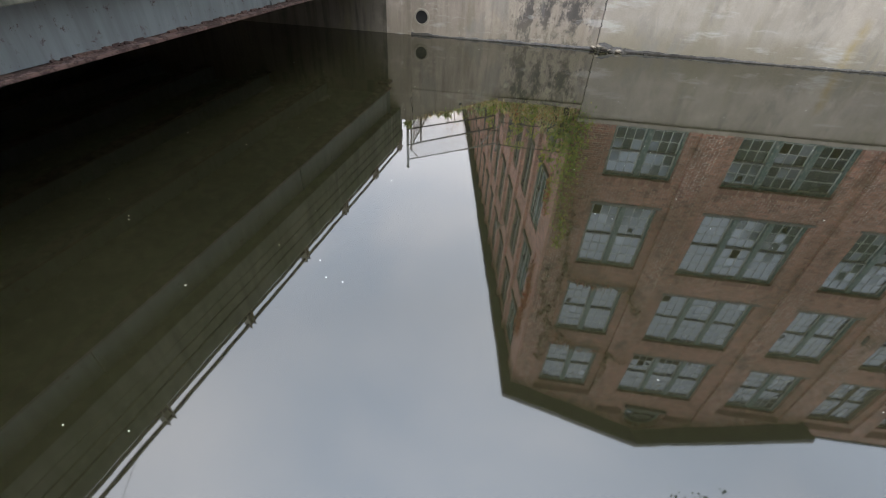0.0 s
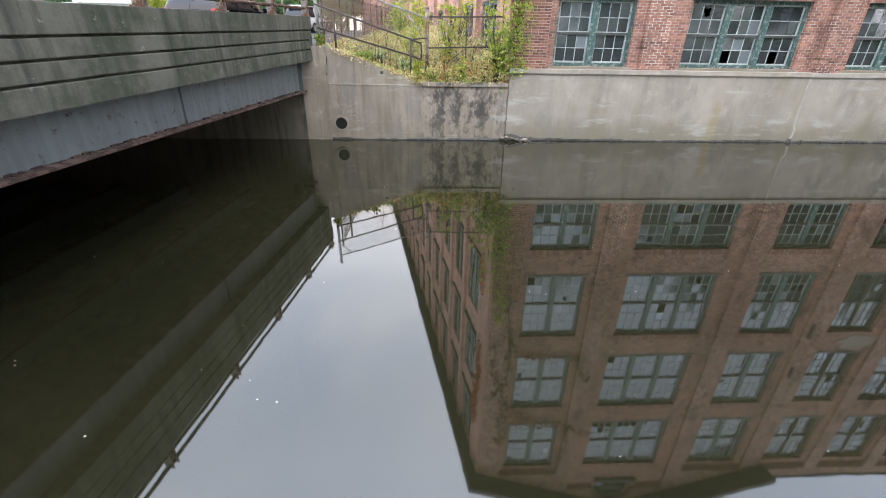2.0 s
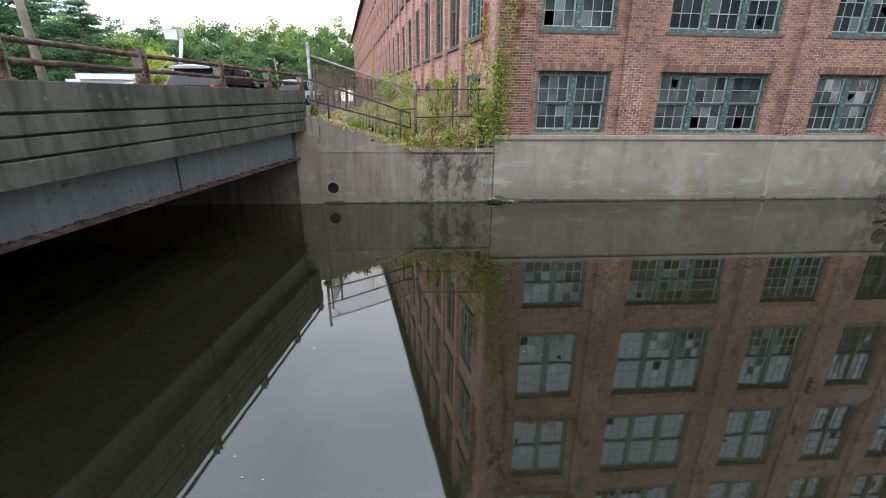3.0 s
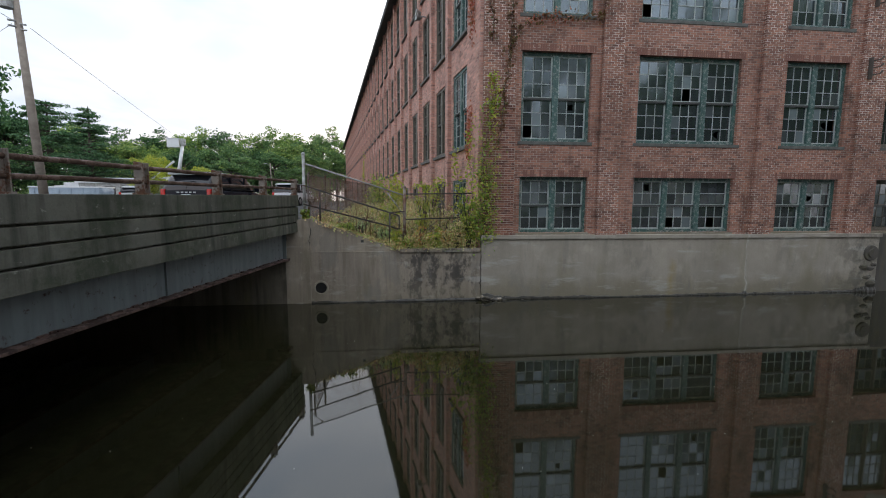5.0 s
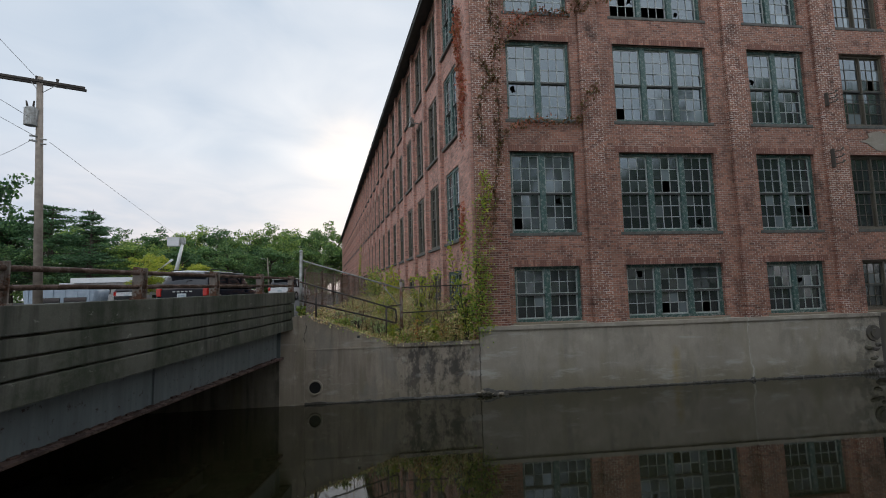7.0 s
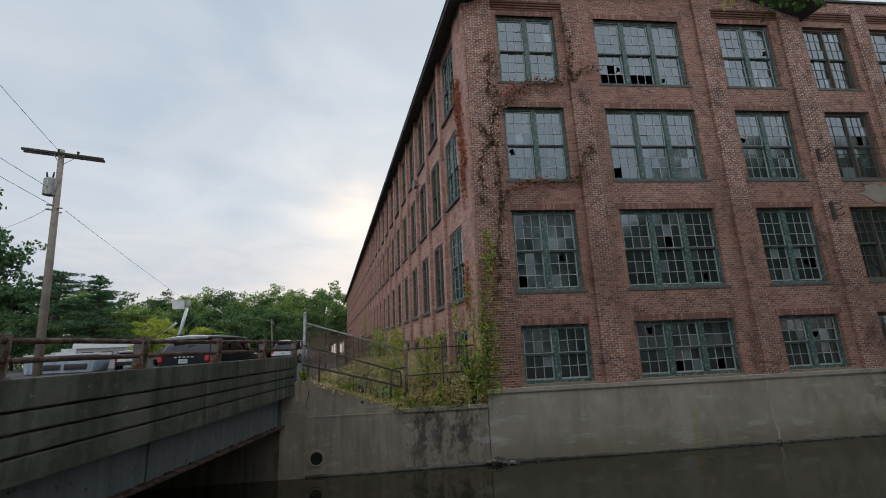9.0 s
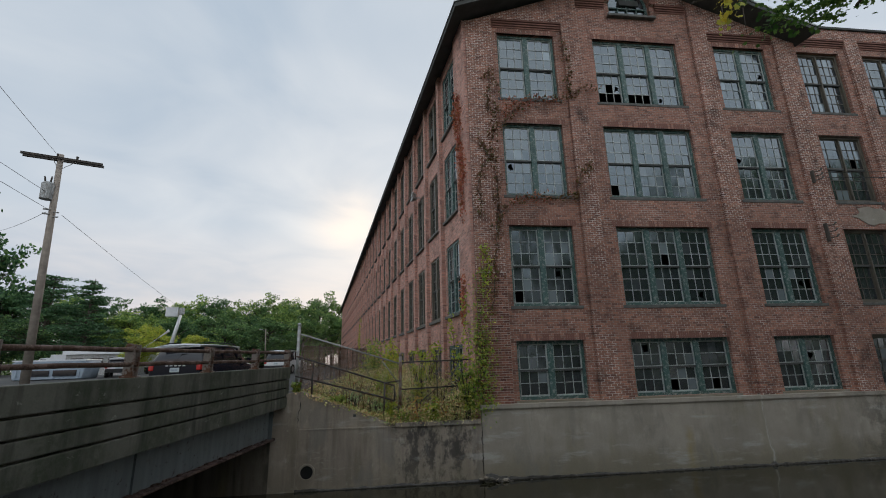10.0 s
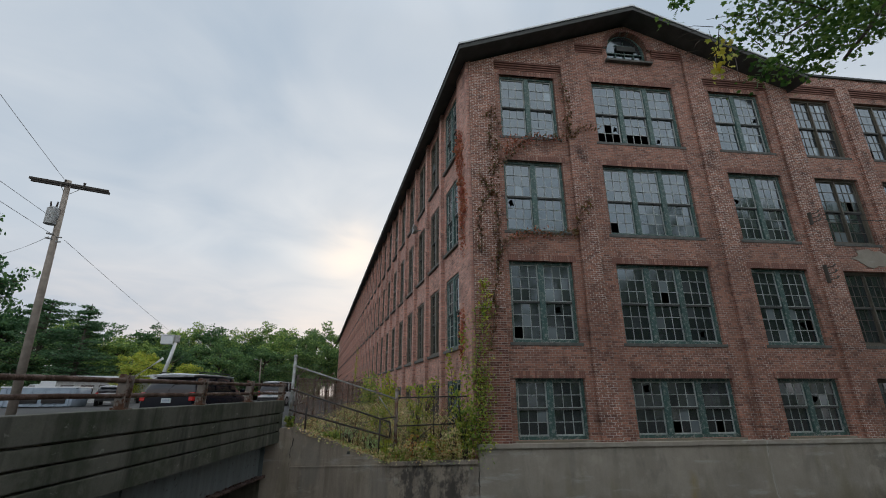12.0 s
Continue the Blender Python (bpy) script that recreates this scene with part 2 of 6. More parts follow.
def leaf_material(name, *tones, vary=False, gain=(2.6, 2.55, 2.1)):
    k = Mat(name)
    c = k.ramp(k.island(), *[(i / (len(tones) - 1), t) for i, t in enumerate(tones)])
    c = k.mix(1.0, c, gain, "MULTIPLY")
    c = k.mix(0.4, c, k.ramp(k.noise(0.5, 3), (0.35, 0.55), (0.65, 1.0)), "MULTIPLY")
    if vary:  # each plant a shade of its own
        c = k.mix(1.0, c, k.ramp(k.rand(), (0.0, (0.50, 0.66, 0.74)), (0.5, (0.92, 0.97, 0.97)), (1.0, (1.5, 1.35, 0.95))), "MULTIPLY")
    k.set(c, 0.55)
    tr = k.nt.nodes.new("ShaderNodeBsdfTranslucent")
    k.put(tr.inputs[0], c)
    mx = k.nt.nodes.new("ShaderNodeMixShader")
    mx.inputs[0].default_value = 0.45
    k.link(k.p.outputs[0], mx.inputs[1]), k.link(tr.outputs[0], mx.inputs[2]), k.link(mx.outputs[0], k.out.inputs[0])
    return k.m


def pane_material():
    """Old factory glass: dusty, slightly greenish, each pane different."""
    k = Mat("old_glass")
    r = k.rand()
    dust = k.noise(5, 5, 0.6, (0.8, 1, 1.6))
    tint = k.ramp(r, (0.0, (0.016, 0.020, 0.023)), (0.5, (0.021, 0.027, 0.031)), (0.84, (0.027, 0.034, 0.039)), (0.93, (0.07, 0.08, 0.085)), (0.985, (0.20, 0.235, 0.25)))
    c = k.mix(k.math("MULTIPLY", k.ramp(dust, (0.42, 0.0), (0.7, 1.0)), 0.2), tint, (0.16, 0.17, 0.16))
    k.bump(k.noise(2.5, 2), 0.05, 0.02)
    k.put(k.p.inputs["Specular Tint"], (0.80, 0.93, 1.0))
    return k.set(c, k.math("ADD", 0.05, k.math("MULTIPLY", dust, 0.12)), 0.0, 2.25)


def water_material():
    k = Mat("canal_water")
    ripple = k.math("ADD", k.math("MULTIPLY", k.noise(0.9, 3, 0.5), 1.0), k.math("MULTIPLY", k.noise(6, 2, 0.5), 0.06))
    k.bump(ripple, 0.05, 0.02)
    c = k.mix(k.ramp(k.noise(0.3, 3), (0.4, 0.0), (0.6, 1.0)), (0.0125, 0.0122, 0.0055), (0.0165, 0.0158, 0.0072))
    return k.set(c, 0.03, 0.0, 1.9)


def rust_paint(name, paint, rust, level=0.6, scale=3.0):
    k = Mat(name)
    n = k.math("ADD", k.math("MULTIPLY", k.noise(scale, 7, 0.7), 0.75), k.math("MULTIPLY", k.noise(scale * 9, 4, 0.6), 0.25))
    f = k.ramp(n, (level - 0.04, 0.0), (level + 0.03, 1.0))
    runs = k.ramp(k.noise(2, 4, 0.6, (3, 3, 0.3)), (0.4, 0.65), (0.65, 1.0))
    c = k.mix(f, k.mix(0.8, paint, runs, "MULTIPLY"), k.mix(k.noise(30, 2), rust, tuple(0.35 * v for v in rust)))
    k.bump(k.math("ADD", f, k.math("MULTIPLY", k.noise(70, 2), 0.4)), 0.3, 0.006)
    return k.set(c, k.ramp(f, (0, 0.55), (1, 0.9)))


BRICK = brick_material("red_brick", (0.415, 0.196, 0.138), (0.270, 0.126, 0.092), (0.30, 0.218, 0.178), lime=0.42, soot=0.55)
BRICK_PIER = brick_material("limy_pier_brick", (0.385, 0.184, 0.130), (0.240, 0.110, 0.082), (0.25, 0.18, 0.145), lime=1.0, soot=0.25)
# side brick is paler and pinker: sky light on that side painted in
BRICK_SIDE = brick_material("sky_lit_side_brick", (0.62, 0.335, 0.265), (0.48, 0.25, 0.20), (0.47, 0.33, 0.275), stain=0.5, lime=0.25, soot=0.2)
BRICK_DARK = worn("soldier_brick", (0.26, 0.12, 0.088), (0.165, 0.078, 0.06), 2.0, 0.9, 0.5)
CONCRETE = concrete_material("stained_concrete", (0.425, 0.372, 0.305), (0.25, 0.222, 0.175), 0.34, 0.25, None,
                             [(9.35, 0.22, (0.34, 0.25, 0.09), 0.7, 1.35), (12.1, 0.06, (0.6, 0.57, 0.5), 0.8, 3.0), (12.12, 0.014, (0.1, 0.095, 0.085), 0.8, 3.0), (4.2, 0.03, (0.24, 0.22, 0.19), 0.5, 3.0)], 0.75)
CONCRETE_WING = concrete_material("old_wing_concrete", (0.39, 0.325, 0.258), (0.14, 0.112, 0.084), 0.6, 0.2, (1.25, 1.5), None, 0.35)
# wing concrete darkened: the shade below the bridge is put into its tone
CONCRETE_SHADE = concrete_material("shade_toned_abutment_concrete", (0.17, 0.145, 0.112), (0.045, 0.042, 0.03), 0.8, 0.4)
# base tone lowered to hold tree shade on the parapet; streaks and algae on top
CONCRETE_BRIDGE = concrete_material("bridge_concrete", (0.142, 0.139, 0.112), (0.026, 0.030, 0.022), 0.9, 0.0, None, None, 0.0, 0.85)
STONE_DARK = concrete_material("dark_rubble", (0.115, 0.102, 0.086), (0.045, 0.042, 0.035), 0.6, 0.4)
WET_STONE = worn("wet_blackened_concrete", (0.055, 0.047, 0.036), (0.025, 0.022, 0.018), 5, 0.45, 0.6)
BORE = worn("black_hollow", (0.012, 0.011, 0.010), (0.008, 0.008, 0.008), 5, 0.95)
SLATE = worn("slate_sill", (0.16, 0.155, 0.14), (0.09, 0.09, 0.082), 4, 0.8)
DULL_PAINT = rust_paint("dull_brown_paint", (0.135, 0.118, 0.088), (0.27, 0.24, 0.19), 0.58, 8.0)
GREEN_PAINT = rust_paint("peeling_green_paint", (0.052, 0.118, 0.103), (0.38, 0.42, 0.39), 0.548, 9.0)
BAR_PAINT = rust_paint("peeling_pale_paint", (0.50, 0.53, 0.50), (0.16, 0.20, 0.18), 0.58, 9.0)


def piece_brick_material():
    """Single bricks: tone by the piece, soot and grain on top."""
    k = Mat("single_brick")
    c = k.ramp(k.rand(), (0.0, (0.13, 0.055, 0.043)), (0.35, (0.235, 0.098, 0.068)), (0.75, (0.32, 0.138, 0.094)), (1.0, (0.40, 0.19, 0.135)))
    c = k.mix(0.45, c, k.ramp(k.noise(30, 4), (0.3, 0.4), (0.7, 1.0)), "MULTIPLY")
    k.bump(k.noise(80, 3), 0.4, 0.004)
    return k.set(c, 0.92)


PIECE = piece_brick_material()
PANE = pane_material()
WATER = water_material()
RUST = rust_paint("rusty_rail", (0.16, 0.10, 0.075), (0.10, 0.055, 0.035), 0.48, 5)
POST_RUST = rust_paint("rusty_post", (0.26, 0.22, 0.19), (0.17, 0.075, 0.04), 0.5, 4)
GIRDER = rust_paint("grey_girder_paint", (0.126, 0.148, 0.150), (0.06, 0.034, 0.026), 0.615, 8.0)
GIRDER_EDGE = rust_paint("rusted_flange", (0.10, 0.058, 0.046), (0.055, 0.03, 0.024), 0.5, 5)
GALV = worn("galvanised_steel", (0.42, 0.43, 0.42), (0.26, 0.25, 0.23), 6, 0.5, 0.1, 0.4)
BLACK_RAIL = rust_paint("dark_handrail", (0.045, 0.04, 0.036), (0.13, 0.06, 0.035), 0.56, 7)
ASPHALT = worn("asphalt", (0.06, 0.06, 0.058), (0.045, 0.045, 0.044), 0.6, 0.92, 0.4)
EARTH = worn("earth", (0.13, 0.11, 0.07), (0.09, 0.10, 0.045), 0.8, 0.95, 0.5, 0.0, 12)
ROOFING = worn("roofing", (0.05, 0.05, 0.052), (0.035, 0.035, 0.035), 2, 0.9)
SOFFIT = worn("dark_soffit", (0.085, 0.088, 0.083), (0.06, 0.062, 0.058), 2, 0.9)
FASCIA = worn("pale_fascia", (0.78, 0.80, 0.80), (0.60, 0.62, 0.62), 3, 0.7)
WOOD_POLE = worn("weathered_pole", (0.34, 0.29, 0.24), (0.24, 0.20, 0.165), 3, 0.9, 0.5)
WOOD_DARK = worn("dark_crossarm", (0.07, 0.058, 0.048), (0.045, 0.04, 0.035), 5, 0.9)
BARK = worn("bark", (0.10, 0.08, 0.06), (0.06, 0.05, 0.04), 5, 0.95, 0.8)
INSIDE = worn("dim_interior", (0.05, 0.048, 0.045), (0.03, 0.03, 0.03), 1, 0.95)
WIRE = worn("black_wire", (0.02, 0.02, 0.02), (0.03, 0.03, 0.03), 5, 0.6)
CAR_BLACK = Mat("dark_car_paint").set((0.005, 0.007, 0.013), 0.15, 0.0, 1.27)
CAR_WHITE = worn("white_car_paint", (0.72, 0.73, 0.74), (0.66, 0.67, 0.68), 2, 0.3, 0.0)
CAR_SILVER = worn("silver_trim", (0.5, 0.51, 0.52), (0.42, 0.43, 0.44), 2, 0.3, 0.0, 0.6)
CAR_GLASS = Mat("tinted_car_glass").set((0.008, 0.009, 0.013), 0.05, 0.0, 1.52)
TAIL_RED = Mat("red_lamp_lens").set((0.42, 0.015, 0.012), 0.15)
RUBBER = worn("tyre_rubber", (0.02, 0.02, 0.02), (0.03, 0.03, 0.03), 8, 0.85)
PLATE = worn("pale_plate", (0.55, 0.60, 0.62), (0.5, 0.55, 0.58), 8, 0.5)
BLUE_BIN = worn("blue_skip_paint", (0.36, 0.43, 0.50), (0.26, 0.32, 0.38), 2, 0.6)
LEAF_FAR = leaf_material("woodland_leaves", (0.026, 0.050, 0.026), (0.055, 0.090, 0.036), (0.12, 0.150, 0.055), vary=True, gain=(2.6, 2.8, 2.3))
LEAF_LIGHT = leaf_material("light_leaves", (0.10, 0.15, 0.025), (0.16, 0.19, 0.03), (0.24, 0.22, 0.04))
LEAF_PINE = leaf_material("pine_needles", (0.018, 0.045, 0.026), (0.03, 0.065, 0.034), (0.045, 0.085, 0.04))
LEAF_WEED = leaf_material("weeds", (0.10, 0.15, 0.045), (0.19, 0.235, 0.085), (0.29, 0.29, 0.15), (0.34, 0.25, 0.17), (0.36, 0.30, 0.22), (0.27, 0.27, 0.14), (0.25, 0.13, 0.07), (0.15, 0.19, 0.06))
MORTAR = worn("lime_mortar", (0.62, 0.54, 0.47), (0.40, 0.33, 0.28), 6, 0.95)
SLAT = rust_paint("rusty_slats", (0.40, 0.30, 0.25), (0.25, 0.16, 0.12), 0.5, 3)
LEAF_VINE = leaf_material("vine_leaves", (0.065, 0.115, 0.026), (0.13, 0.175, 0.042), (0.24, 0.22, 0.06))
LEAF_RED = leaf_material("red_creeper", (0.16, 0.04, 0.035), (0.20, 0.07, 0.045), (0.12, 0.06, 0.03))
LEAF_BROWN = leaf_material("brown_creeper", (0.055, 0.030, 0.018), (0.085, 0.042, 0.022), (0.05, 0.055, 0.02))
LEAF_MAPLE = leaf_material("maple_leaves", (0.022, 0.052, 0.014), (0.045, 0.085, 0.02), (0.09, 0.13, 0.03), gain=(2.0, 2.2, 1.8))
FLUFF = worn("pale_fluff", (0.7, 0.7, 0.66), (0.55, 0.55, 0.5), 9, 0.9)
LEAF_YELLOW = leaf_material("yellow_maple_leaves", (0.30, 0.24, 0.03), (0.24, 0.22, 0.04), (0.18, 0.20, 0.04))
LEAF_ORANGE = leaf_material("orange_weeds", (0.30, 0.10, 0.04), (0.34, 0.17, 0.06), (0.26, 0.20, 0.08))
LEAF_SAGE = leaf_material("grey_green_weeds", (0.13, 0.20, 0.10), (0.20, 0.27, 0.15), (0.27, 0.31, 0.20))


# ---- mesh helpers ----
def box(bm, x0, x1, y0, y1, z0, z1, m=None, bevel=0.0):
    r = bmesh.ops.create_cube(bm, size=1.0)
    vs = r["verts"]
    for v in vs:
        v.co = Vector((x0 + (v.co.x + 0.5) * (x1 - x0), y0 + (v.co.y + 0.5) * (y1 - y0), z0 + (v.co.z + 0.5) * (z1 - z0)))
    if bevel:
        es = list({e for v in vs for e in v.link_edges})
        r = bmesh.ops.bevel(bm, geom=es, offset=bevel, segments=2, profile=0.6, affect="EDGES")
        vs = list({v for f in r["faces"] for v in f.verts} | {v for v in vs if v.is_valid})
    if m is not None:
        bmesh.ops.transform(bm, matrix=m, verts=vs)
    return vs


def tube(bm, pts, radii, n=8):
    """A round bar through the points."""
    pts = [Vector(p) for p in pts]
    if isinstance(radii, (int, float)):
        radii = [radii] * len(pts)
    rings = []
    for i, (p, r) in enumerate(zip(pts, radii)):
        r = float(r)
        d = (pts[min(i + 1, len(pts) - 1)] - pts[max(i - 1, 0)]).normalized()
        a = d.cross(Vector((0, 0, 1)) if abs(d.z) < 0.9 else Vector((1, 0, 0))).normalized()
        b = d.cross(a)
        rings.append([bm.verts.new(p + r * (math.cos(2 * math.pi * k / n) * a + math.sin(2 * math.pi * k / n) * b)) for k in range(n)])
    for lo, hi in zip(rings, rings[1:]):
        for k in range(n):
            f = bm.faces.new((lo[k], lo[(k + 1) % n], hi[(k + 1) % n], hi[k]))
            f.smooth = True
    bm.faces.new(rings[0][::-1]), bm.faces.new(rings[-1])


def prism(bm, x0, x1, lo0, lo1, hi0, hi1, y0, y1):
    """A block between two heights that may differ at its two ends."""
    v = [bm.verts.new(c) for c in ((x0, y0, lo0), (x1, y0, lo1), (x1, y0, hi1), (x0, y0, hi0),
                                   (x0, y1, lo0), (x1, y1, lo1), (x1, y1, hi1), (x0, y1, hi0))]
    for q in ((0, 1, 2, 3), (7, 6, 5, 4), (0, 4, 5, 1), (1, 5, 6, 2), (2, 6, 7, 3), (3, 7, 4, 0)):
        bm.faces.new([v[i] for i in q])


def wall_blocks(bm, x0, x1, z0, top, holes, y0, y1, breaks=()):
    """A wall from x0 to x1 under the line top(x), with rectangular holes (xa, xb, za, zb)."""
    xs = sorted({x0, x1, *breaks, *[h[0] for h in holes], *[h[1] for h in holes]})
    xs = [x for x in xs if x0 <= x <= x1]
    for a, b in zip(xs, xs[1:]):
        if b - a < 1e-6:
            continue
        mid, z = (a + b) / 2, z0
        for h in sorted([h for h in holes if h[0] <= mid <= h[1]], key=lambda q: q[2]):
            if h[2] > z:
                prism(bm, a, b, z, z, h[2], h[2], y0, y1)
            z = max(z, h[3])
        prism(bm, a, b, z, z, top(a), top(b), y0, y1)


def mesh_of(name, bm, material):
    me = bpy.data.meshes.new(name)
    bmesh.ops.recalc_face_normals(bm, faces=bm.faces)
    bm.to_mesh(me)
    bm.free()
    if material:
        me.materials.append(material)
    return me


def part(name, bm, material, parent=None, label=""):
    ob = new(name, mesh_of(name, bm, material))
    if parent is not None:
        ob.parent = parent
    if label:
        ob["label"] = label
    return ob


def thing(name, m, label, category, group="", kind=""):
    ob = new(name)
    ob.matrix_basis = m
    return tagged(ob, label, category, group, kind)


def structure(name, bm, material, label, category):
    return tagged(part(name, bm, material), label, category, "", "structure")


LEAF_SHAPES = {
    "oval": [(0, 0, 0), (0.32, 0.35, 0.06), (0.30, 0.7, 0.04), (0, 1, -0.06), (-0.30, 0.7, 0.04), (-0.32, 0.35, 0.06)],
    "maple": [(0, 0, 0), (0.22, 0.08, 0), (0.5, 0.05, -0.04), (0.36, 0.3, 0.02), (0.58, 0.55, -0.05), (0.26, 0.58, 0.02), (0, 1.0, -0.06),
              (-0.26, 0.58, 0.02), (-0.58, 0.55, -0.05), (-0.36, 0.3, 0.02), (-0.5, 0.05, -0.04), (-0.22, 0.08, 0)],
    "needle": [(-0.10, 0, 0), (0.10, 0, 0), (0.16, 0.6, 0.05), (0, 1, 0), (-0.16, 0.6, 0.05)],
}


def leaves_mesh(name, spots, sizes, material, shape="oval", seed=1, flat=0.0):
    """One mesh of many single leaves: spots (n, 3), a size each, turned at random; flat: how far they lie level."""
    rng = np.random.default_rng(seed)
    base = np.array(LEAF_SHAPES[shape], float) - (0, 0.5, 0)
    n, k = len(spots), len(base)
    q = rng.normal(size=(n, 3))
    q[:, 2] += flat * 3
    nz = q / np.linalg.norm(q, axis=1, keepdims=True)
    t = rng.normal(size=(n, 3))
    nx = np.cross(t, nz)
    nx /= np.linalg.norm(nx, axis=1, keepdims=True)
    ny = np.cross(nz, nx)
    co = spots[:, None] + np.asarray(sizes)[:, None, None] * (base[None, :, :1] * nx[:, None] + base[None, :, 1:2] * ny[:, None] + base[None, :, 2:] * nz[:, None])
    me = bpy.data.meshes.new(name)
    me.vertices.add(n * k), me.loops.add(n * k), me.polygons.add(n)
    me.vertices.foreach_set("co", co.ravel())
    me.loops.foreach_set("vertex_index", np.arange(n * k))
    me.polygons.foreach_set("loop_start", np.arange(0, n * k, k))
    me.polygons.foreach_set("loop_total", np.full(n, k))
    me.update(calc_edges=True)
    me.materials.append(material)
    return me


def clumps(rng, centres, radii, per):
    """Leaf places: a loose shell round every centre."""
    out = []
    for c, r in zip(centres, radii):
        d = rng.normal(size=(per, 3))
        d /= np.linalg.norm(d, axis=1, keepdims=True)
        out.append(np.array(c) + d * (np.asarray(r) * (0.45 + 0.65 * rng.random((per, 1)))))
    return np.concatenate(out)


# ---- ground and water ----
FACE, WING, PLINTH = 14.0, 13.85, 13.85  # the fronts of mill wall, wing wall and plinth
SKEW = -0.16  # the mill runs back at a slant


def far_level(y):
    return 2.25 + 0.025 * min(max(y - 14, 0), 26)


def make_ground():
    bm = bmesh.new()
    ys = [-700, -60, -8, -0.45, -0.44, 14.3, 14.31, 15, 17, 20, 25, 30, 35, 40, 70, 150, 400, 1500]

    def lev(y):
        return 1.65 if y <= -0.45 else -1.6 if y <= 14.3 else far_level(y) - (0.35 if y < 16 else 0.1)
    xs = [-1500, -300, -80, -40, -20, -10, -3.4, 3, 20, 60, 300, 1500]
    grid = [[bm.verts.new((x, y, lev(y))) for x in xs] for y in ys]
    for i in range(len(ys) - 1):
        for j in range(len(xs) - 1):
            bm.faces.new((grid[i][j], grid[i][j + 1], grid[i + 1][j + 1], grid[i + 1][j]))
    structure("ground", bm, EARTH, "bare earth and weeds on the canal banks", "ground")
    bm = bmesh.new()
    bmesh.ops.create_grid(bm, x_segments=1, y_segments=1, size=0.5)
    for v in bm.verts:
        v.co = (v.co.x * 600, -0.44 + (v.co.y + 0.5) * 14.74, 0)
    structure("water", bm, WATER, "still dark canal water with clear reflections", "water")
    # the road over the bridge and the yard beyond it
    bm = bmesh.new()
    ys = [13.9, 16, 20, 25, 30, 35, 40, 60, 95]
    row = [(bm.verts.new((min(-3.45, 1.9 + SKEW * (y - 14)), y, far_level(y) + 0.004)), bm.verts.new((-75, y, far_level(y) + 0.004))) for y in ys]
    for (a, b), (c, d) in zip(row, row[1:]):
        bm.faces.new((a, b, d, c))
    structure("road", bm, ASPHALT, "grey asphalt road and parking yard past the bridge", "road")
    # bank wall that the camera stands behind
    bm = bmesh.new()
    box(bm, -60, 60, -0.7, -0.42, -1.6, 1.7, bevel=0.02)
    structure("bank_wall", bm, CONCRETE_WING, "low concrete retaining wall of the near bank", "wall")
    # weedy slope between wing wall and mill
    bm = bmesh.new()
    nx, ny = 22, 14
    g = []
    for j in range(ny):
        y = 13.95 + 32 * (j / (ny - 1)) ** 1.6
        r = []
        for i in range(nx):
            x = -3.15 + (i / (nx - 1)) * (5.8 + SKEW * (y - 14))
            r.append(bm.verts.new((x, y, slope_level(x, y) + 0.03 * noise.noise((x * 2, y * 2, 0)))))
        g.append(r)
    for j in range(ny - 1):
        for i in range(nx - 1):
            bm.faces.new((g[j][i], g[j][i + 1], g[j + 1][i + 1], g[j + 1][i]))
    structure("weedy_slope", bm, EARTH, "earth slope with litter and weeds beside the mill", "ground")


def slope_level(x, y):
    at_wall = 1.62 + max(0.0, -x) * 0.355
    back = far_level(y) + 0.12
    k = min(max((y - 14.2) / 5.0, 0), 1)
    return at_wall * (1 - k) + back * k


make_ground()


# ---- wing wall and abutment ----
def ragged_strip(bm, x0, x1, y, rng, lumps=()):
    """Uneven ledge along the waterline: one strip with a wandering edge."""
    n = int((x1 - x0) / 0.06)
    h, d = 0.05, 0.03
    rows = []
    for k in range(n + 1):
        x = x0 + (x1 - x0) * k / n
        h += rng.normal(0, 0.008) + (0.05 - h) * 0.15
        d += rng.normal(0, 0.008) + (0.035 - d) * 0.15
        add = sum(a * math.exp(-((x - c) / w) ** 2) for c, w, a in lumps) * rng.uniform(0.6, 1.2)
        hh, dd = max(0.008, h) + add, max(0.012, d) + add * 0.6
        rows.append([bm.verts.new(p) for p in ((x, y + 0.03, -0.2), (x, y - dd, -0.2), (x, y - dd, hh * 0.4), (x, y - dd * 0.5, hh), (x, y + 0.03, hh))])
    for a, b in zip(rows, rows[1:]):
        for i in range(4):
            bm.faces.new((a[i], b[i], b[i + 1], a[i + 1]))


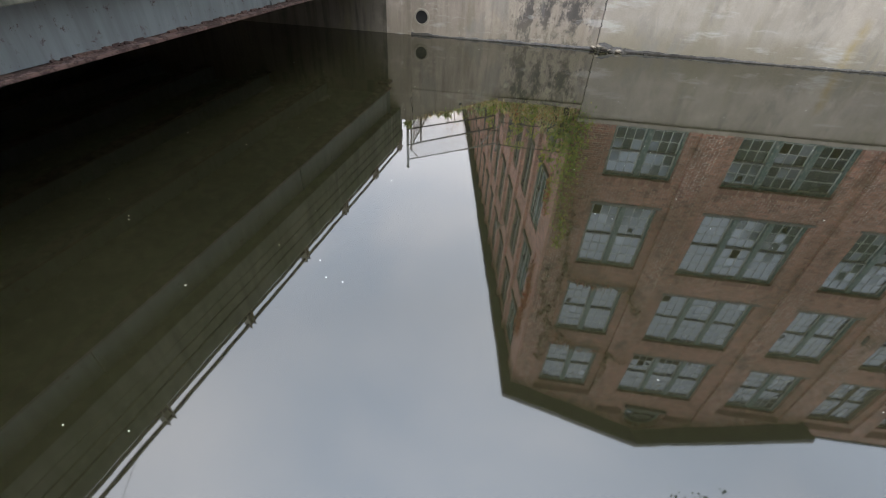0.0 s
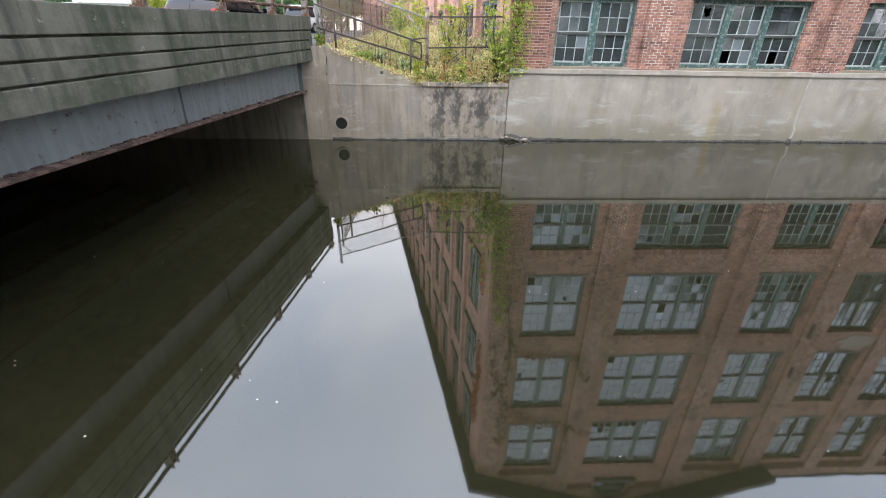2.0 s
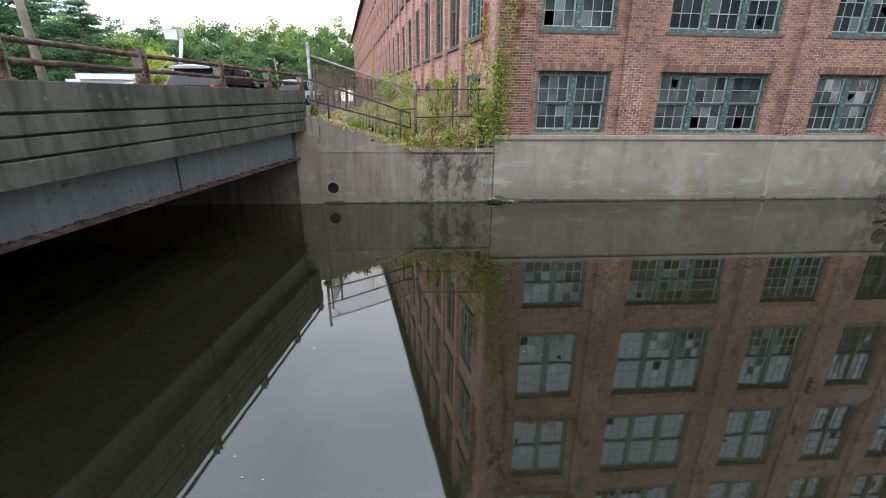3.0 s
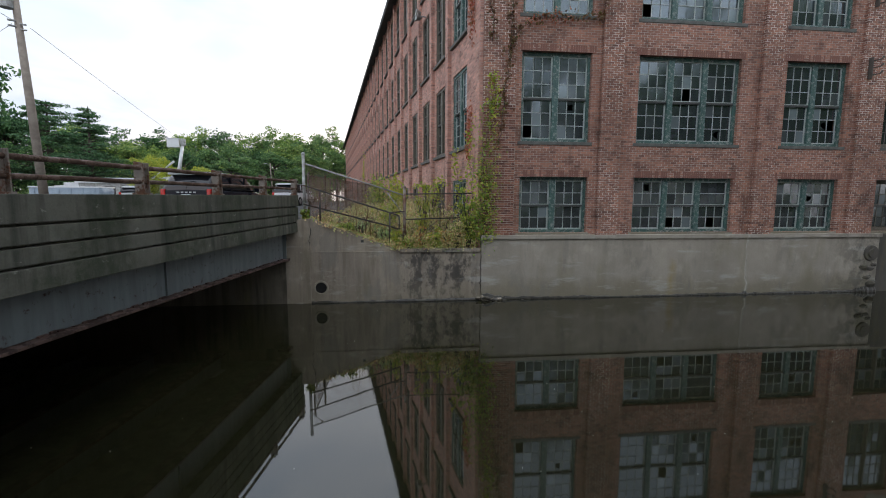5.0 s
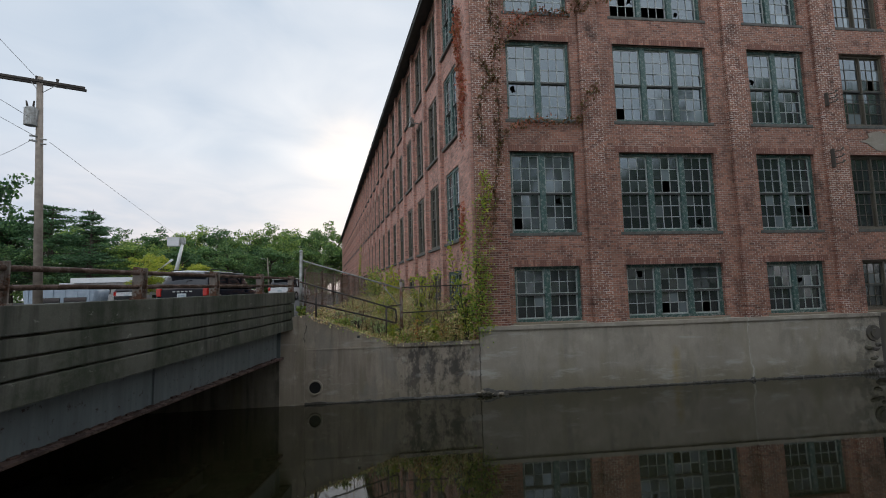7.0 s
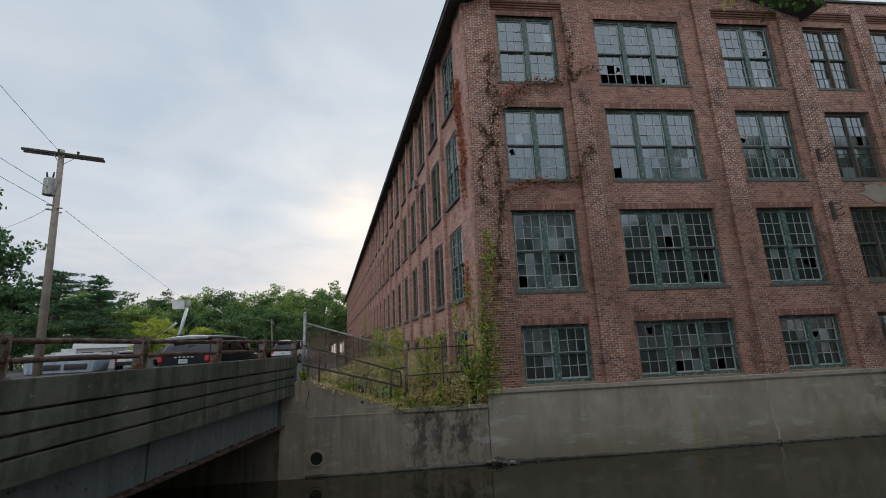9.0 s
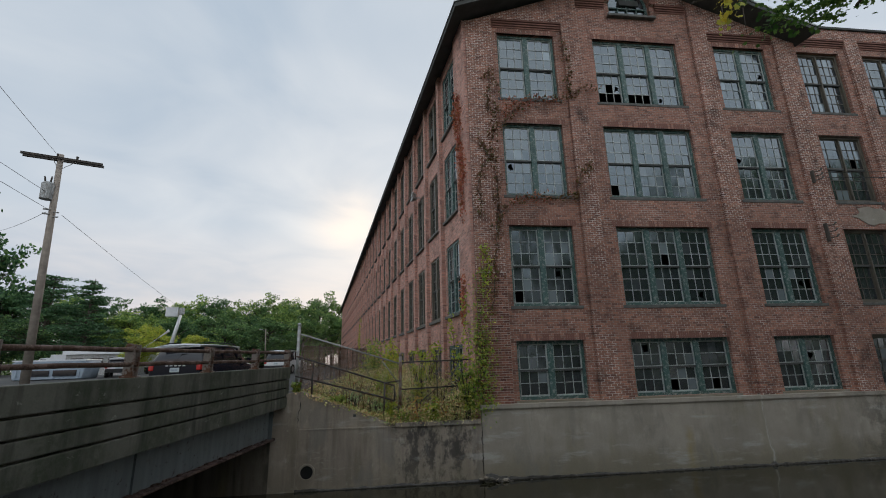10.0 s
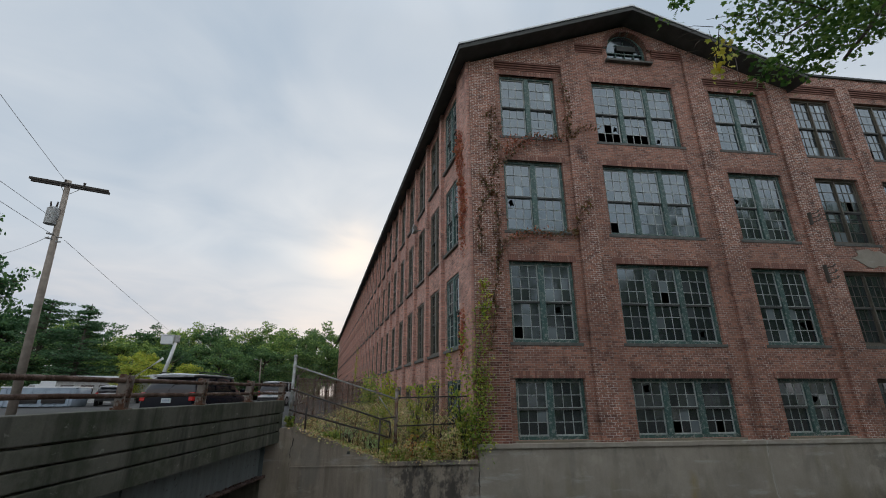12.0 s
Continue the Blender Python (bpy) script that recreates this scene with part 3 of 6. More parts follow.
def make_wing_wall():
    w = thing("wing_wall", pose(0, 0, 0), "stained concrete wing wall with a drain pipe, at the waterline", "wall", kind="structure")
    bm = bmesh.new()
    box(bm, -2.76, 2.66, WING, 14.35, -1.6, 1.6)
    part("lower_wall", bm, CONCRETE_WING, w)
    bm = bmesh.new()  # sloping upper part, set back a little
    prism(bm, -2.76, 0.05, 1.6, 1.6, 2.69, 1.66, WING + 0.05, 14.25)
    part("sloping_wall", bm, CONCRETE_WING, w)
    bm = bmesh.new()
    box(bm, 0.05, 2.64, WING - 0.05, 14.3, 1.6, 1.72, bevel=0.015)
    box(bm, -2.74, 0.05, WING - 0.012, WING + 0.2, 1.6, 1.635)
    part("coping", bm, CONCRETE_WING, w)
    bm = bmesh.new()  # end pier under the parapet
    prism(bm, -3.5, -2.76, -1.6, -1.6, 2.6, 2.68, WING - 0.03, 14.4)
    box(bm, -2.80, -2.73, WING - 0.034, WING + 0.1, 1.72, 2.4)
    part("end_pier", bm, CONCRETE_WING, w)
    bm = bmesh.new()
    n, cx, cz = 28, -2.45, 0.49
    ring = []
    for k in range(n):
        a = 2 * math.pi * k / n
        c, s = math.cos(a), math.sin(a)
        ring.append([bm.verts.new((cx + r * c, y, cz + r * s)) for r, y in ((0.235, WING + 0.01), (0.225, WING - 0.03), (0.18, WING - 0.03), (0.17, WING + 0.02), (0.17, WING + 0.03))])
    for k in range(n):
        a, b = ring[k], ring[(k + 1) % n]
        for i in range(4):
            bm.faces.new((a[i], b[i], b[i + 1], a[i + 1]))
    part("drain_pipe_rim", bm, CONCRETE, w, "round concrete drain mouth")
    # flat near-black disc stands in for the dark depth of the pipe
    bm = bmesh.new()
    v = bmesh.ops.create_circle(bm, cap_ends=True, radius=0.172, segments=28, matrix=Matrix.Translation((-2.45, WING - 0.004, 0.49)) @ Matrix.Rotation(radians(90), 4, "X"))
    part("drain_bore", bm, BORE, w, "black disc for the unlit bore of the drain")
    # weep hole is a solid block, its dark colour painting the shade inside
    bm = bmesh.new()
    box(bm, -1.19, -1.10, WING + 0.04, WING + 0.1, 1.92, 2.0, bevel=0.012)
    part("weep_hole", bm, SOFFIT, w)
    # wandering cracks at the pier and at the joint with the mill
    rng = np.random.default_rng(8)
    for x, z0, z1, y, r in ((-2.74, 1.7, 2.45, WING - 0.028, 0.012), (2.665, 0.15, 0.75, WING + 0.003, 0.010), (2.675, 1.0, 1.55, WING + 0.003, 0.009)):
        bm = bmesh.new()
        zz = np.arange(z0, z1, 0.07)
        tube(bm, [(x + rng.normal(0, 0.022), y, z) for z in zz], [r * rng.uniform(0.4, 1.2) for z in zz], 6)
        part("crack", bm, BORE, w, "dark ragged crack in the concrete")
    for k in range(26):  # fallen stones at the foot of the joint
        t = rng.uniform(0.03, 0.085)
        x = 2.55 + abs(rng.normal(0, 0.6))
        bm = bmesh.new()
        bmesh.ops.create_icosphere(bm, subdivisions=2, radius=t, matrix=Matrix.Translation((x, WING - 0.05 - rng.uniform(0, 0.1), rng.uniform(-0.02, 0.09) * (1.4 if x < 2.95 else 0.6))) @ Matrix.Diagonal((1.3, 1.0, 0.7, 1)))
        for v in bm.verts:
            v.co += Vector(rng.normal(0, t * 0.1, 3))
        part("stone", bm, (STONE_DARK, CONCRETE_WING, WET_STONE, STONE_DARK)[k % 4], w)
    # broken, blackened edge at the waterline
    rng = np.random.default_rng(4)
    bm = bmesh.new()
    ragged_strip(bm, -3.5, 2.7, WING, rng)
    part("waterline_crust", bm, WET_STONE, w)
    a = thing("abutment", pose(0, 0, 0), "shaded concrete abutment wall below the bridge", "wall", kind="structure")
    # breast wall colour carries the bridge's shade
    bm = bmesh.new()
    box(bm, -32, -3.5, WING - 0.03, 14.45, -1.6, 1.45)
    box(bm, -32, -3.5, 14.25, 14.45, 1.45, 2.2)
    part("breast_wall", bm, CONCRETE_SHADE, a)
    bm = bmesh.new()
    box(bm, -32, -4.9, -0.9, -0.38, -1.6, 1.45)
    part("near_breast_wall", bm, CONCRETE_WING, a)


make_wing_wall()


# ---- bridge ----
BRIDGE = pose(-3.24, 14.05, 0, 0, 0, math.degrees(-math.atan(0.13)))
RISE = 0.0105


def sheared(bm):
    for v in bm.verts:
        v.co.z += RISE * v.co.y
    return bm


def sloped(bm):
    """Girders climb a little towards the near bank."""
    for v in bm.verts:
        v.co.z -= 0.008 * (v.co.y + 0.75)
    return bm


def make_bridge():
    b = thing("road_bridge", BRIDGE, "concrete parapet bridge on grey steel girders with rusty pipe rails", "bridge")
    near, top = -15.2, 3.40
    bm = bmesh.new()
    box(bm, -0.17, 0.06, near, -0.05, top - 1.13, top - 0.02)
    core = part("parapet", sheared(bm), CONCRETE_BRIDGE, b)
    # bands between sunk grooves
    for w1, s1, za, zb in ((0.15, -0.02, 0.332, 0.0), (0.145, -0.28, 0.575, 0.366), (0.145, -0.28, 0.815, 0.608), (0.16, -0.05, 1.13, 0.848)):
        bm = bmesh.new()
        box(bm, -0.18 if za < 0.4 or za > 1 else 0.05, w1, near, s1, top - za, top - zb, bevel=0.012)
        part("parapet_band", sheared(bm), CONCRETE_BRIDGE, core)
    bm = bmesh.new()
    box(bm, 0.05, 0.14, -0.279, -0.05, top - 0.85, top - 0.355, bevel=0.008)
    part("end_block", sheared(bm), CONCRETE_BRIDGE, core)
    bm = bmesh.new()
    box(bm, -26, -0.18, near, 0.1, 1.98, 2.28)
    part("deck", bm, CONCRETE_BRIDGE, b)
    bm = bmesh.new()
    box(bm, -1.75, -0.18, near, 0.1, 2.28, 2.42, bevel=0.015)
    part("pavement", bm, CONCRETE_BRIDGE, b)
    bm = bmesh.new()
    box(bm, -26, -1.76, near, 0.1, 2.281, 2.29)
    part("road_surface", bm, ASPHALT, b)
    for k, w in enumerate((-0.12, -2.2, -4.3, -6.4, -8.5, -10.6, -12.7, -14.8, -17.0, -20.0, -23.0)):
        bm = bmesh.new()
        box(bm, w - 0.012, w + 0.012, near, -0.75, 1.50, 2.0)
        if k:
            box(bm, w - 0.16, w + 0.16, near, -0.75, 1.975, 2.03)
        if k == 0:
            box(bm, w - 0.012, w + 0.012, near, -0.75, 2.0, 2.34)
            for s in (-6.05, -11.3):
                box(bm, w + 0.01, w + 0.05, s - 0.012, s + 0.012, 1.5, 2.3)
            box(bm, w - 0.1, w + 0.12, -0.77, -0.75, 1.5, 2.3)
        g = part("girder", sloped(bm), GIRDER, b)
        bm = bmesh.new()
        box(bm, w - 0.17, w + 0.17, near, -0.72, 1.45, 1.49, bevel=0.006)
        rng = np.random.default_rng(20 + k)
        if k == 0:  # flaking rust along the flange
            for i in range(150):
                s = rng.uniform(near + 5, -0.9)
                l, hgt = rng.uniform(0.02, 0.14), rng.uniform(0.006, 0.035)
                box(bm, w + 0.012, w + 0.012 + rng.uniform(0.004, 0.05), s, s + l, 1.488, 1.49 + hgt)
        part("bottom_flange", sloped(bm), GIRDER_EDGE, g, "rust-brown bottom flange")
    bm = bmesh.new()  # bearing shelf and end block
    box(bm, -0.45, -0.1, -0.6, 0.0, 1.38, 1.45, bevel=0.01)
    part("bearing", bm, GIRDER_EDGE, b)
    # posts: two rusty channels on a foot plate
    mesh = None
    for i in range(7):
        s = -2.2 * i - 0.02
        if mesh is None:
            bm = bmesh.new()
            for side in (-1, 1):
                box(bm, -0.075, 0.075, side * 0.062 - 0.01, side * 0.062 + 0.01, 0.0, 0.50, bevel=0.004)
            box(bm, -0.02, 0.02, -0.06, 0.06, 0.0, 0.49)
            box(bm, -0.075, -0.055, -0.06, 0.06, 0.0, 0.52, bevel=0.004)
            box(bm, -0.10, 0.10, -0.10, 0.10, -0.01, 0.025, bevel=0.006)
            mesh = mesh_of("rail_post", bm, POST_RUST)
        p = new("rail_post", mesh)
        p.parent = b
        p.matrix_basis = pose(0.02, s, top + RISE * s, 0, 0, 0)
    for name, h, r in (("top_rail", 0.42, 0.036), ("lower_rail", 0.20, 0.034)):
        bm = bmesh.new()
        tube(bm, [(0.035, s, top + h + RISE * s + 0.004 * math.sin(3 * s)) for s in np.linspace(near, 0.25, 24)], r, 12)
        part(name, bm, RUST, b)


make_bridge()


# ---- the mill ----
FLOORS = [(2.2, 4.04), (5.18, 8.0), (9.13, 12.0), (13.06, 15.96)]
BAYS = [  # name, window x0, x1, columns of sash, panel x0, x1, panel top
    ("A", 3.96, 6.28, 2, 3.74, 6.60, 16.55), ("B", 7.90, 11.52, 3, 7.30, 12.20, 17.8), ("C", 13.20, 15.55, 2, 12.92, 15.95, 16.55),
    ("D", 17.08, 19.10, 2, 16.92, 19.42, 16.6), ("E", 20.24, 22.4, 2, 20.08, 22.6, 16.6), ("F", 23.4, 25.56, 2, 23.24, 25.8, 16.6)]
APEX_X, APEX_Z, EAVE_Z = 9.72, 19.30, 16.42


def gable_top(x):
    """Underside of the roof over the front wall; past the gable the flat parapet."""
    if x > 16.7:
        return 17.1
    return APEX_Z - 0.30 - abs(x - APEX_X) * (APEX_Z - EAVE_Z) / 7.5


ARCH = (9.72, 17.15, 0.92)  # centre, sill, half width


def arch_top(x):
    d = min(abs(x - ARCH[0]), ARCH[2])
    return ARCH[1] + 0.62 + math.sqrt(max(ARCH[2] ** 2 - d * d, 0))


def brick_wall_front(mill):
    holes = [(b[1], b[2], lo, hi) for b in BAYS for lo, hi in FLOORS]
    bm = bmesh.new()
    arch_cols = np.linspace(ARCH[0] - ARCH[2], ARCH[0] + ARCH[2], 25)
    # panel layer, with the arched opening cut column by column
    xs = sorted({2.75, 16.7, *arch_cols, *np.linspace(2.75, 16.7, 40), *[h[0] for h in holes if h[0] < 16.7], *[h[1] for h in holes if h[1] < 16.7]})
    for a, b in zip(xs, xs[1:]):
        if b - a < 1e-4:
            continue
        mid, z = (a + b) / 2, 2.1
        for h in sorted([h for h in holes if h[0] <= mid <= h[1]], key=lambda q: q[2]):
            prism(bm, a, b, z, z, h[2], h[2], FACE + 0.03, FACE + 0.45)
            z = h[3]
        if abs(mid - ARCH[0]) < ARCH[2]:
            prism(bm, a, b, z, z, ARCH[1], ARCH[1], FACE + 0.03, FACE + 0.45)
            prism(bm, a, b, arch_top(a), arch_top(b), gable_top(a), gable_top(b), FACE + 0.03, FACE + 0.45)
        else:
            prism(bm, a, b, z, z, gable_top(a), gable_top(b), FACE + 0.03, FACE + 0.45)
    wall_blocks(bm, 16.7, 40, 2.1, lambda x: 17.1, holes + [(26.6 + 3.2 * k, 28.7 + 3.2 * k, lo, hi) for k in range(4) for lo, hi in FLOORS], FACE + 0.03, FACE + 0.45)
    part("front_wall", bm, BRICK, mill, "red brick gable wall with dark stains")
    # piers and gable field stand one half brick proud of the panels
    bm = bmesh.new()
    panels = [(b[4], b[5], 2.1, b[6]) for b in BAYS]
    xs = sorted({2.7, 16.7, *[p[0] for p in panels if p[0] < 16.7], *[p[1] for p in panels if p[1] < 16.7], *arch_cols, *np.linspace(2.7, 16.7, 30)})
    for a, b in zip(xs, xs[1:]):
        if b - a < 1e-4:
            continue
        mid = (a + b) / 2
        lo = max([2.1] + [p[3] for p in panels if p[0] <= mid <= p[1]])
        if abs(mid - ARCH[0]) < ARCH[2]:
            prism(bm, a, b, arch_top(a), arch_top(b), gable_top(a), gable_top(b), FACE - 0.09, FACE + 0.03)
        else:
            prism(bm, a, b, lo, lo, gable_top(a), gable_top(b), FACE - 0.09, FACE + 0.03)
    wall_blocks(bm, 16.7, 40, 2.1, lambda x: 17.1, [p for p in panels if p[0] > 16.7], FACE - 0.09, FACE + 0.03)
    part("brick_pier_layer", bm, BRICK_PIER, mill)
    # corbelled courses closing each panel
    spans = [(b[4], b[5], b[6]) for b in BAYS if b[0] != "B"] + [(7.3, ARCH[0] - ARCH[2] - 0.2, 17.8), (ARCH[0] + ARCH[2] + 0.2, 12.2, 17.8)]
    for a, b, z in spans:
        for k in range(4):
            bm = bmesh.new()
            box(bm, a, b, FACE + 0.03 - 0.03 * (4 - k), FACE + 0.05, z - 0.08 - 0.09 * k, z - 0.02 - 0.09 * k)
            part("corbel_course", bm, BRICK_DARK, mill)
    # arch ring of header bricks
    bm = bmesh.new()
    box(bm, -0.040, 0.040, FACE - 0.105, FACE, 0.0, 0.2, bevel=0.004)
    header = mesh_of("brick", bm, BRICK_DARK)
    bm = bmesh.new()
    tube(bm, [(ARCH[0] + (ARCH[2] + 0.1) * math.cos(a), FACE - 0.02, ARCH[1] + 0.62 + (ARCH[2] + 0.1) * math.sin(a)) for a in np.linspace(0, math.pi, 25)], 0.075, 6)
    ring_part = part("arch_ring", bm, MORTAR, mill)
    for k in range(30):
        a = math.pi * (k + 0.5) / 30
        h = new("brick", header)
        h.parent = ring_part
        h.matrix_basis = Matrix.Translation((ARCH[0], 0, ARCH[1] + 0.62)) @ Matrix.Rotation(math.pi / 2 - a, 4, "Y") @ Matrix.Translation((0, 0, ARCH[2] + 0.01))
    # dark bars beside the piers, modelled for the recess shadow and rust lines
    for x in (12.24, 15.99):
        bm = bmesh.new()
        tube(bm, [(x, FACE - 0.05, 2.2), (x, FACE - 0.05, 16.1)], 0.035, 8)
        part("rusty_conduit", bm, GIRDER_EDGE, mill)
    bm = bmesh.new()
    wall_blocks(bm, 16.7, 40, 17.1, lambda x: 17.2, [], FACE - 0.16, FACE + 0.5)
    part("parapet_coping", bm, SOFFIT, mill)


PANE_MESH = {}


def pane_mesh(w, h):
    key = (round(w, 2), round(h, 2))
    if key not in PANE_MESH:
        bm = bmesh.new()
        box(bm, -key[0] / 2, key[0] / 2, -0.003, 0.003, -key[1] / 2, key[1] / 2)
        PANE_MESH[key] = mesh_of("pane", bm, PANE)
    return PANE_MESH[key]


def broken_pane(w, h, seed):
    """A pane with a jagged hole: an outer rim of glass left in the bars."""
    rng = np.random.default_rng(seed)
    n = 14
    cx, cz = rng.uniform(-0.12, 0.12) * w, rng.uniform(-0.12, 0.12) * h
    bm = bmesh.new()
    loops = []
    for y in (-0.003, 0.003):
        rng_in = np.random.default_rng(seed + 50)
        outer, inner = [], []
        for k in range(n):
            a = 2 * math.pi * k / n
            dx, dz = math.cos(a), math.sin(a)
            t = min(0.5 * w / max(abs(dx), 1e-6), 0.5 * h / max(abs(dz), 1e-6))
            q = rng_in.uniform(0.35, 0.92)
            outer.append(bm.verts.new((dx * t, y, dz * t)))
            inner.append(bm.verts.new((cx * (1 - q) + dx * t * q * 0.85, y, cz * (1 - q) + dz * t * q * 0.85)))
        loops.append((outer, inner))
    (fo, fi), (bo, bi) = loops
    for k in range(n):
        j = (k + 1) % n
        for q in ((fo[k], fo[j], fi[j], fi[k]), (bo[k], bi[k], bi[j], bo[j]), (fi[k], fi[j], bi[j], bi[k]), (fo[k], bo[k], bo[j], fo[j])):
            bm.faces.new(q)
    return mesh_of("pane", bm, PANE)


SHARDS = {("A", 1): {(1, 0, 1, 2): 3}, ("C", 3): {(1, 1, 2, 0): 4}, ("C", 2): {(0, 1, 0, 0): 5}, ("B", 1): {(2, 0, 1, 0): 6}, ("C", 1): {(1, 0, 1, 1): 7},
          ("B", 3): {(0, 0, 2, 1): 8, (2, 0, 0, 0): 9}, ("A", 2): {(0, 0, 0, 2): 10}, ("B", 0): {(0, 1, 1, 1): 11}, ("C", 0): {(1, 1, 0, 0): 12}}


def ring(bm, w, h, side, ends, y0, y1):
    """A rectangular frame in one piece."""
    loops = []
    for y in (y0, y1):
        loops.append([bm.verts.new((x, y, z)) for x, z in ((0, 0), (w, 0), (w, h), (0, h))])
        loops.append([bm.verts.new((x, y, z)) for x, z in ((side, ends), (w - side, ends), (w - side, h - ends), (side, h - ends))])
    fo, fi, bo, bi = loops
    for k in range(4):
        j = (k + 1) % 4
        for q in ((fo[k], fo[j], fi[j], fi[k]), (bo[k], bi[k], bi[j], bo[j]), (fi[k], fi[j], bi[j], bi[k]), (fo[k], bo[k], bo[j], fo[j])):
            bm.faces.new(q)


def sash_window(mill, base, w, h, cols, rows, rng, missing=(), thin=False, panes=True, lean=0.8, bars=3, paint=GREEN_PAINT, sill=SLATE, shards={}):
    """A tall factory window: heavy mullions, two sashes in each light, small panes. base: pose of its lower left corner, y into the wall."""
    fw, mull = 0.09, (0.06 if thin else 0.20)
    bm = bmesh.new()
    ring(bm, w, h, fw, 0.10, 0.13, 0.30)
    lw = (w - 2 * fw - (cols - 1) * mull) / cols
    win = part("window", bm, paint, mill)
    win.matrix_basis = base
    for c in range(1, cols):
        x = fw + c * lw + (c - 1) * mull
        bm = bmesh.new()
        box(bm, x, x + mull, 0.115, 0.29, 0.09, h - 0.09, bevel=0.018)
        part("mullion", bm, paint, win)
    bm = bmesh.new()
    box(bm, -0.10, w + 0.10, -0.02, 0.2, -0.11, -0.002, bevel=0.01)
    part("sill", bm, sill, win)
    st, mu = 0.04, 0.022
    mid = 0.10 + (h - 0.2) * (0.49 if not thin else 0.5)
    for c in range(cols):
        x0 = fw + c * (lw + mull)
        # meeting rail takes a dark material that paints in the shadow line
        bm = bmesh.new()
        box(bm, x0, x0 + lw, 0.166, 0.215, mid - 0.035, mid + 0.03)
        part("meeting_rail", bm, SOFFIT, win, "meeting rail darkened for the shadow between the sashes")
        for (za, zb, yy) in ((0.10, mid, 0.215), (mid, h - 0.10, 0.175)):
            bm = bmesh.new()
            box(bm, x0, x0 + st, yy, yy + 0.04, za, zb)
            box(bm, x0 + lw - st, x0 + lw, yy, yy + 0.04, za, zb)
            box(bm, x0 + st, x0 + lw - st, yy, yy + 0.045, za, za + st * (1.3 if za > 0.2 else 1.1))
            box(bm, x0 + st, x0 + lw - st, yy, yy + 0.04, zb - st, zb)
            iw, ih = lw - 2 * st, zb - za - 2.2 * st
            pw, ph = iw / bars, ih / rows
            for i in range(1, bars):
                if rng.random() < 0.94:
                    box(bm, x0 + st + i * pw - mu / 2, x0 + st + i * pw + mu / 2, yy + 0.005, yy + 0.03, za + st, zb - st)
            for j in range(1, rows):
                box(bm, x0 + st, x0 + lw - st, yy + 0.005, yy + 0.03, za + 1.2 * st + j * ph - mu / 2, za + 1.2 * st + j * ph + mu / 2)
            part("sash", bm, paint if thin or paint is DULL_PAINT else BAR_PAINT, win, "dull brown sash bars" if thin or paint is DULL_PAINT else "peeling pale sash bars")
            for i in range(bars):
                for j in range(rows):
                    if (c, 0 if za < 0.2 else 1, i, j) in missing:
                        continue
                    key = (c, 0 if za < 0.2 else 1, i, j)
                    p = new("pane", broken_pane(pw - 0.012, ph - 0.012, shards[key])) if key in shards else new("pane", pane_mesh(pw - 0.012, ph - 0.012))
                    p.parent = win
                    p.matrix_basis = pose(x0 + st + (i + 0.5) * pw, yy + 0.022, za + 1.2 * st + (j + 0.5) * ph,
                                          rng.normal(0, lean), 0, rng.normal(0, lean))
    return win


def far_window(mill, base, w, h):
    """A simpler window for the long side: frame, one mullion, meeting rail and two lights of glass with bars."""
    bm = bmesh.new()
    ring(bm, w, h, 0.08, 0.09, 0.12, 0.26)
    win = part("window", bm, DULL_PAINT, mill)
    win.matrix_basis = base
    bm = bmesh.new()
    box(bm, w / 2 - 0.07, w / 2 + 0.07, 0.12, 0.25, 0.085, h - 0.085)
    box(bm, 0.08, w - 0.08, 0.13, 0.24, h * 0.48, h * 0.53)
    for i in range(1, 6):
        if i != 3:
            box(bm, w * i / 6 - 0.012, w * i / 6 + 0.012, 0.16, 0.2, 0.09, h - 0.09)
    for j in (1, 2, 4, 5):
        box(bm, 0.08, w - 0.08, 0.16, 0.2, h * j / 6 - 0.012, h * j / 6 + 0.012)
    part("sash", bm, DULL_PAINT, win)
    bm = bmesh.new()
    box(bm, -0.08, w + 0.08, -0.06, 0.16, -0.1, -0.002)
    part("sill", bm, SLATE, win)
    for c in (0, 1):
        for z0, z1, t in ((0.09, h * 0.48, 1), (h * 0.53, h - 0.09, 2)):
            p = new("pane", pane_mesh(w / 2 - 0.15, z1 - z0))
            p.parent = win
            p.matrix_basis = pose(w * (0.25 + 0.5 * c), 0.19, (z0 + z1) / 2, 0, 0, 0.3 * t)
    return win


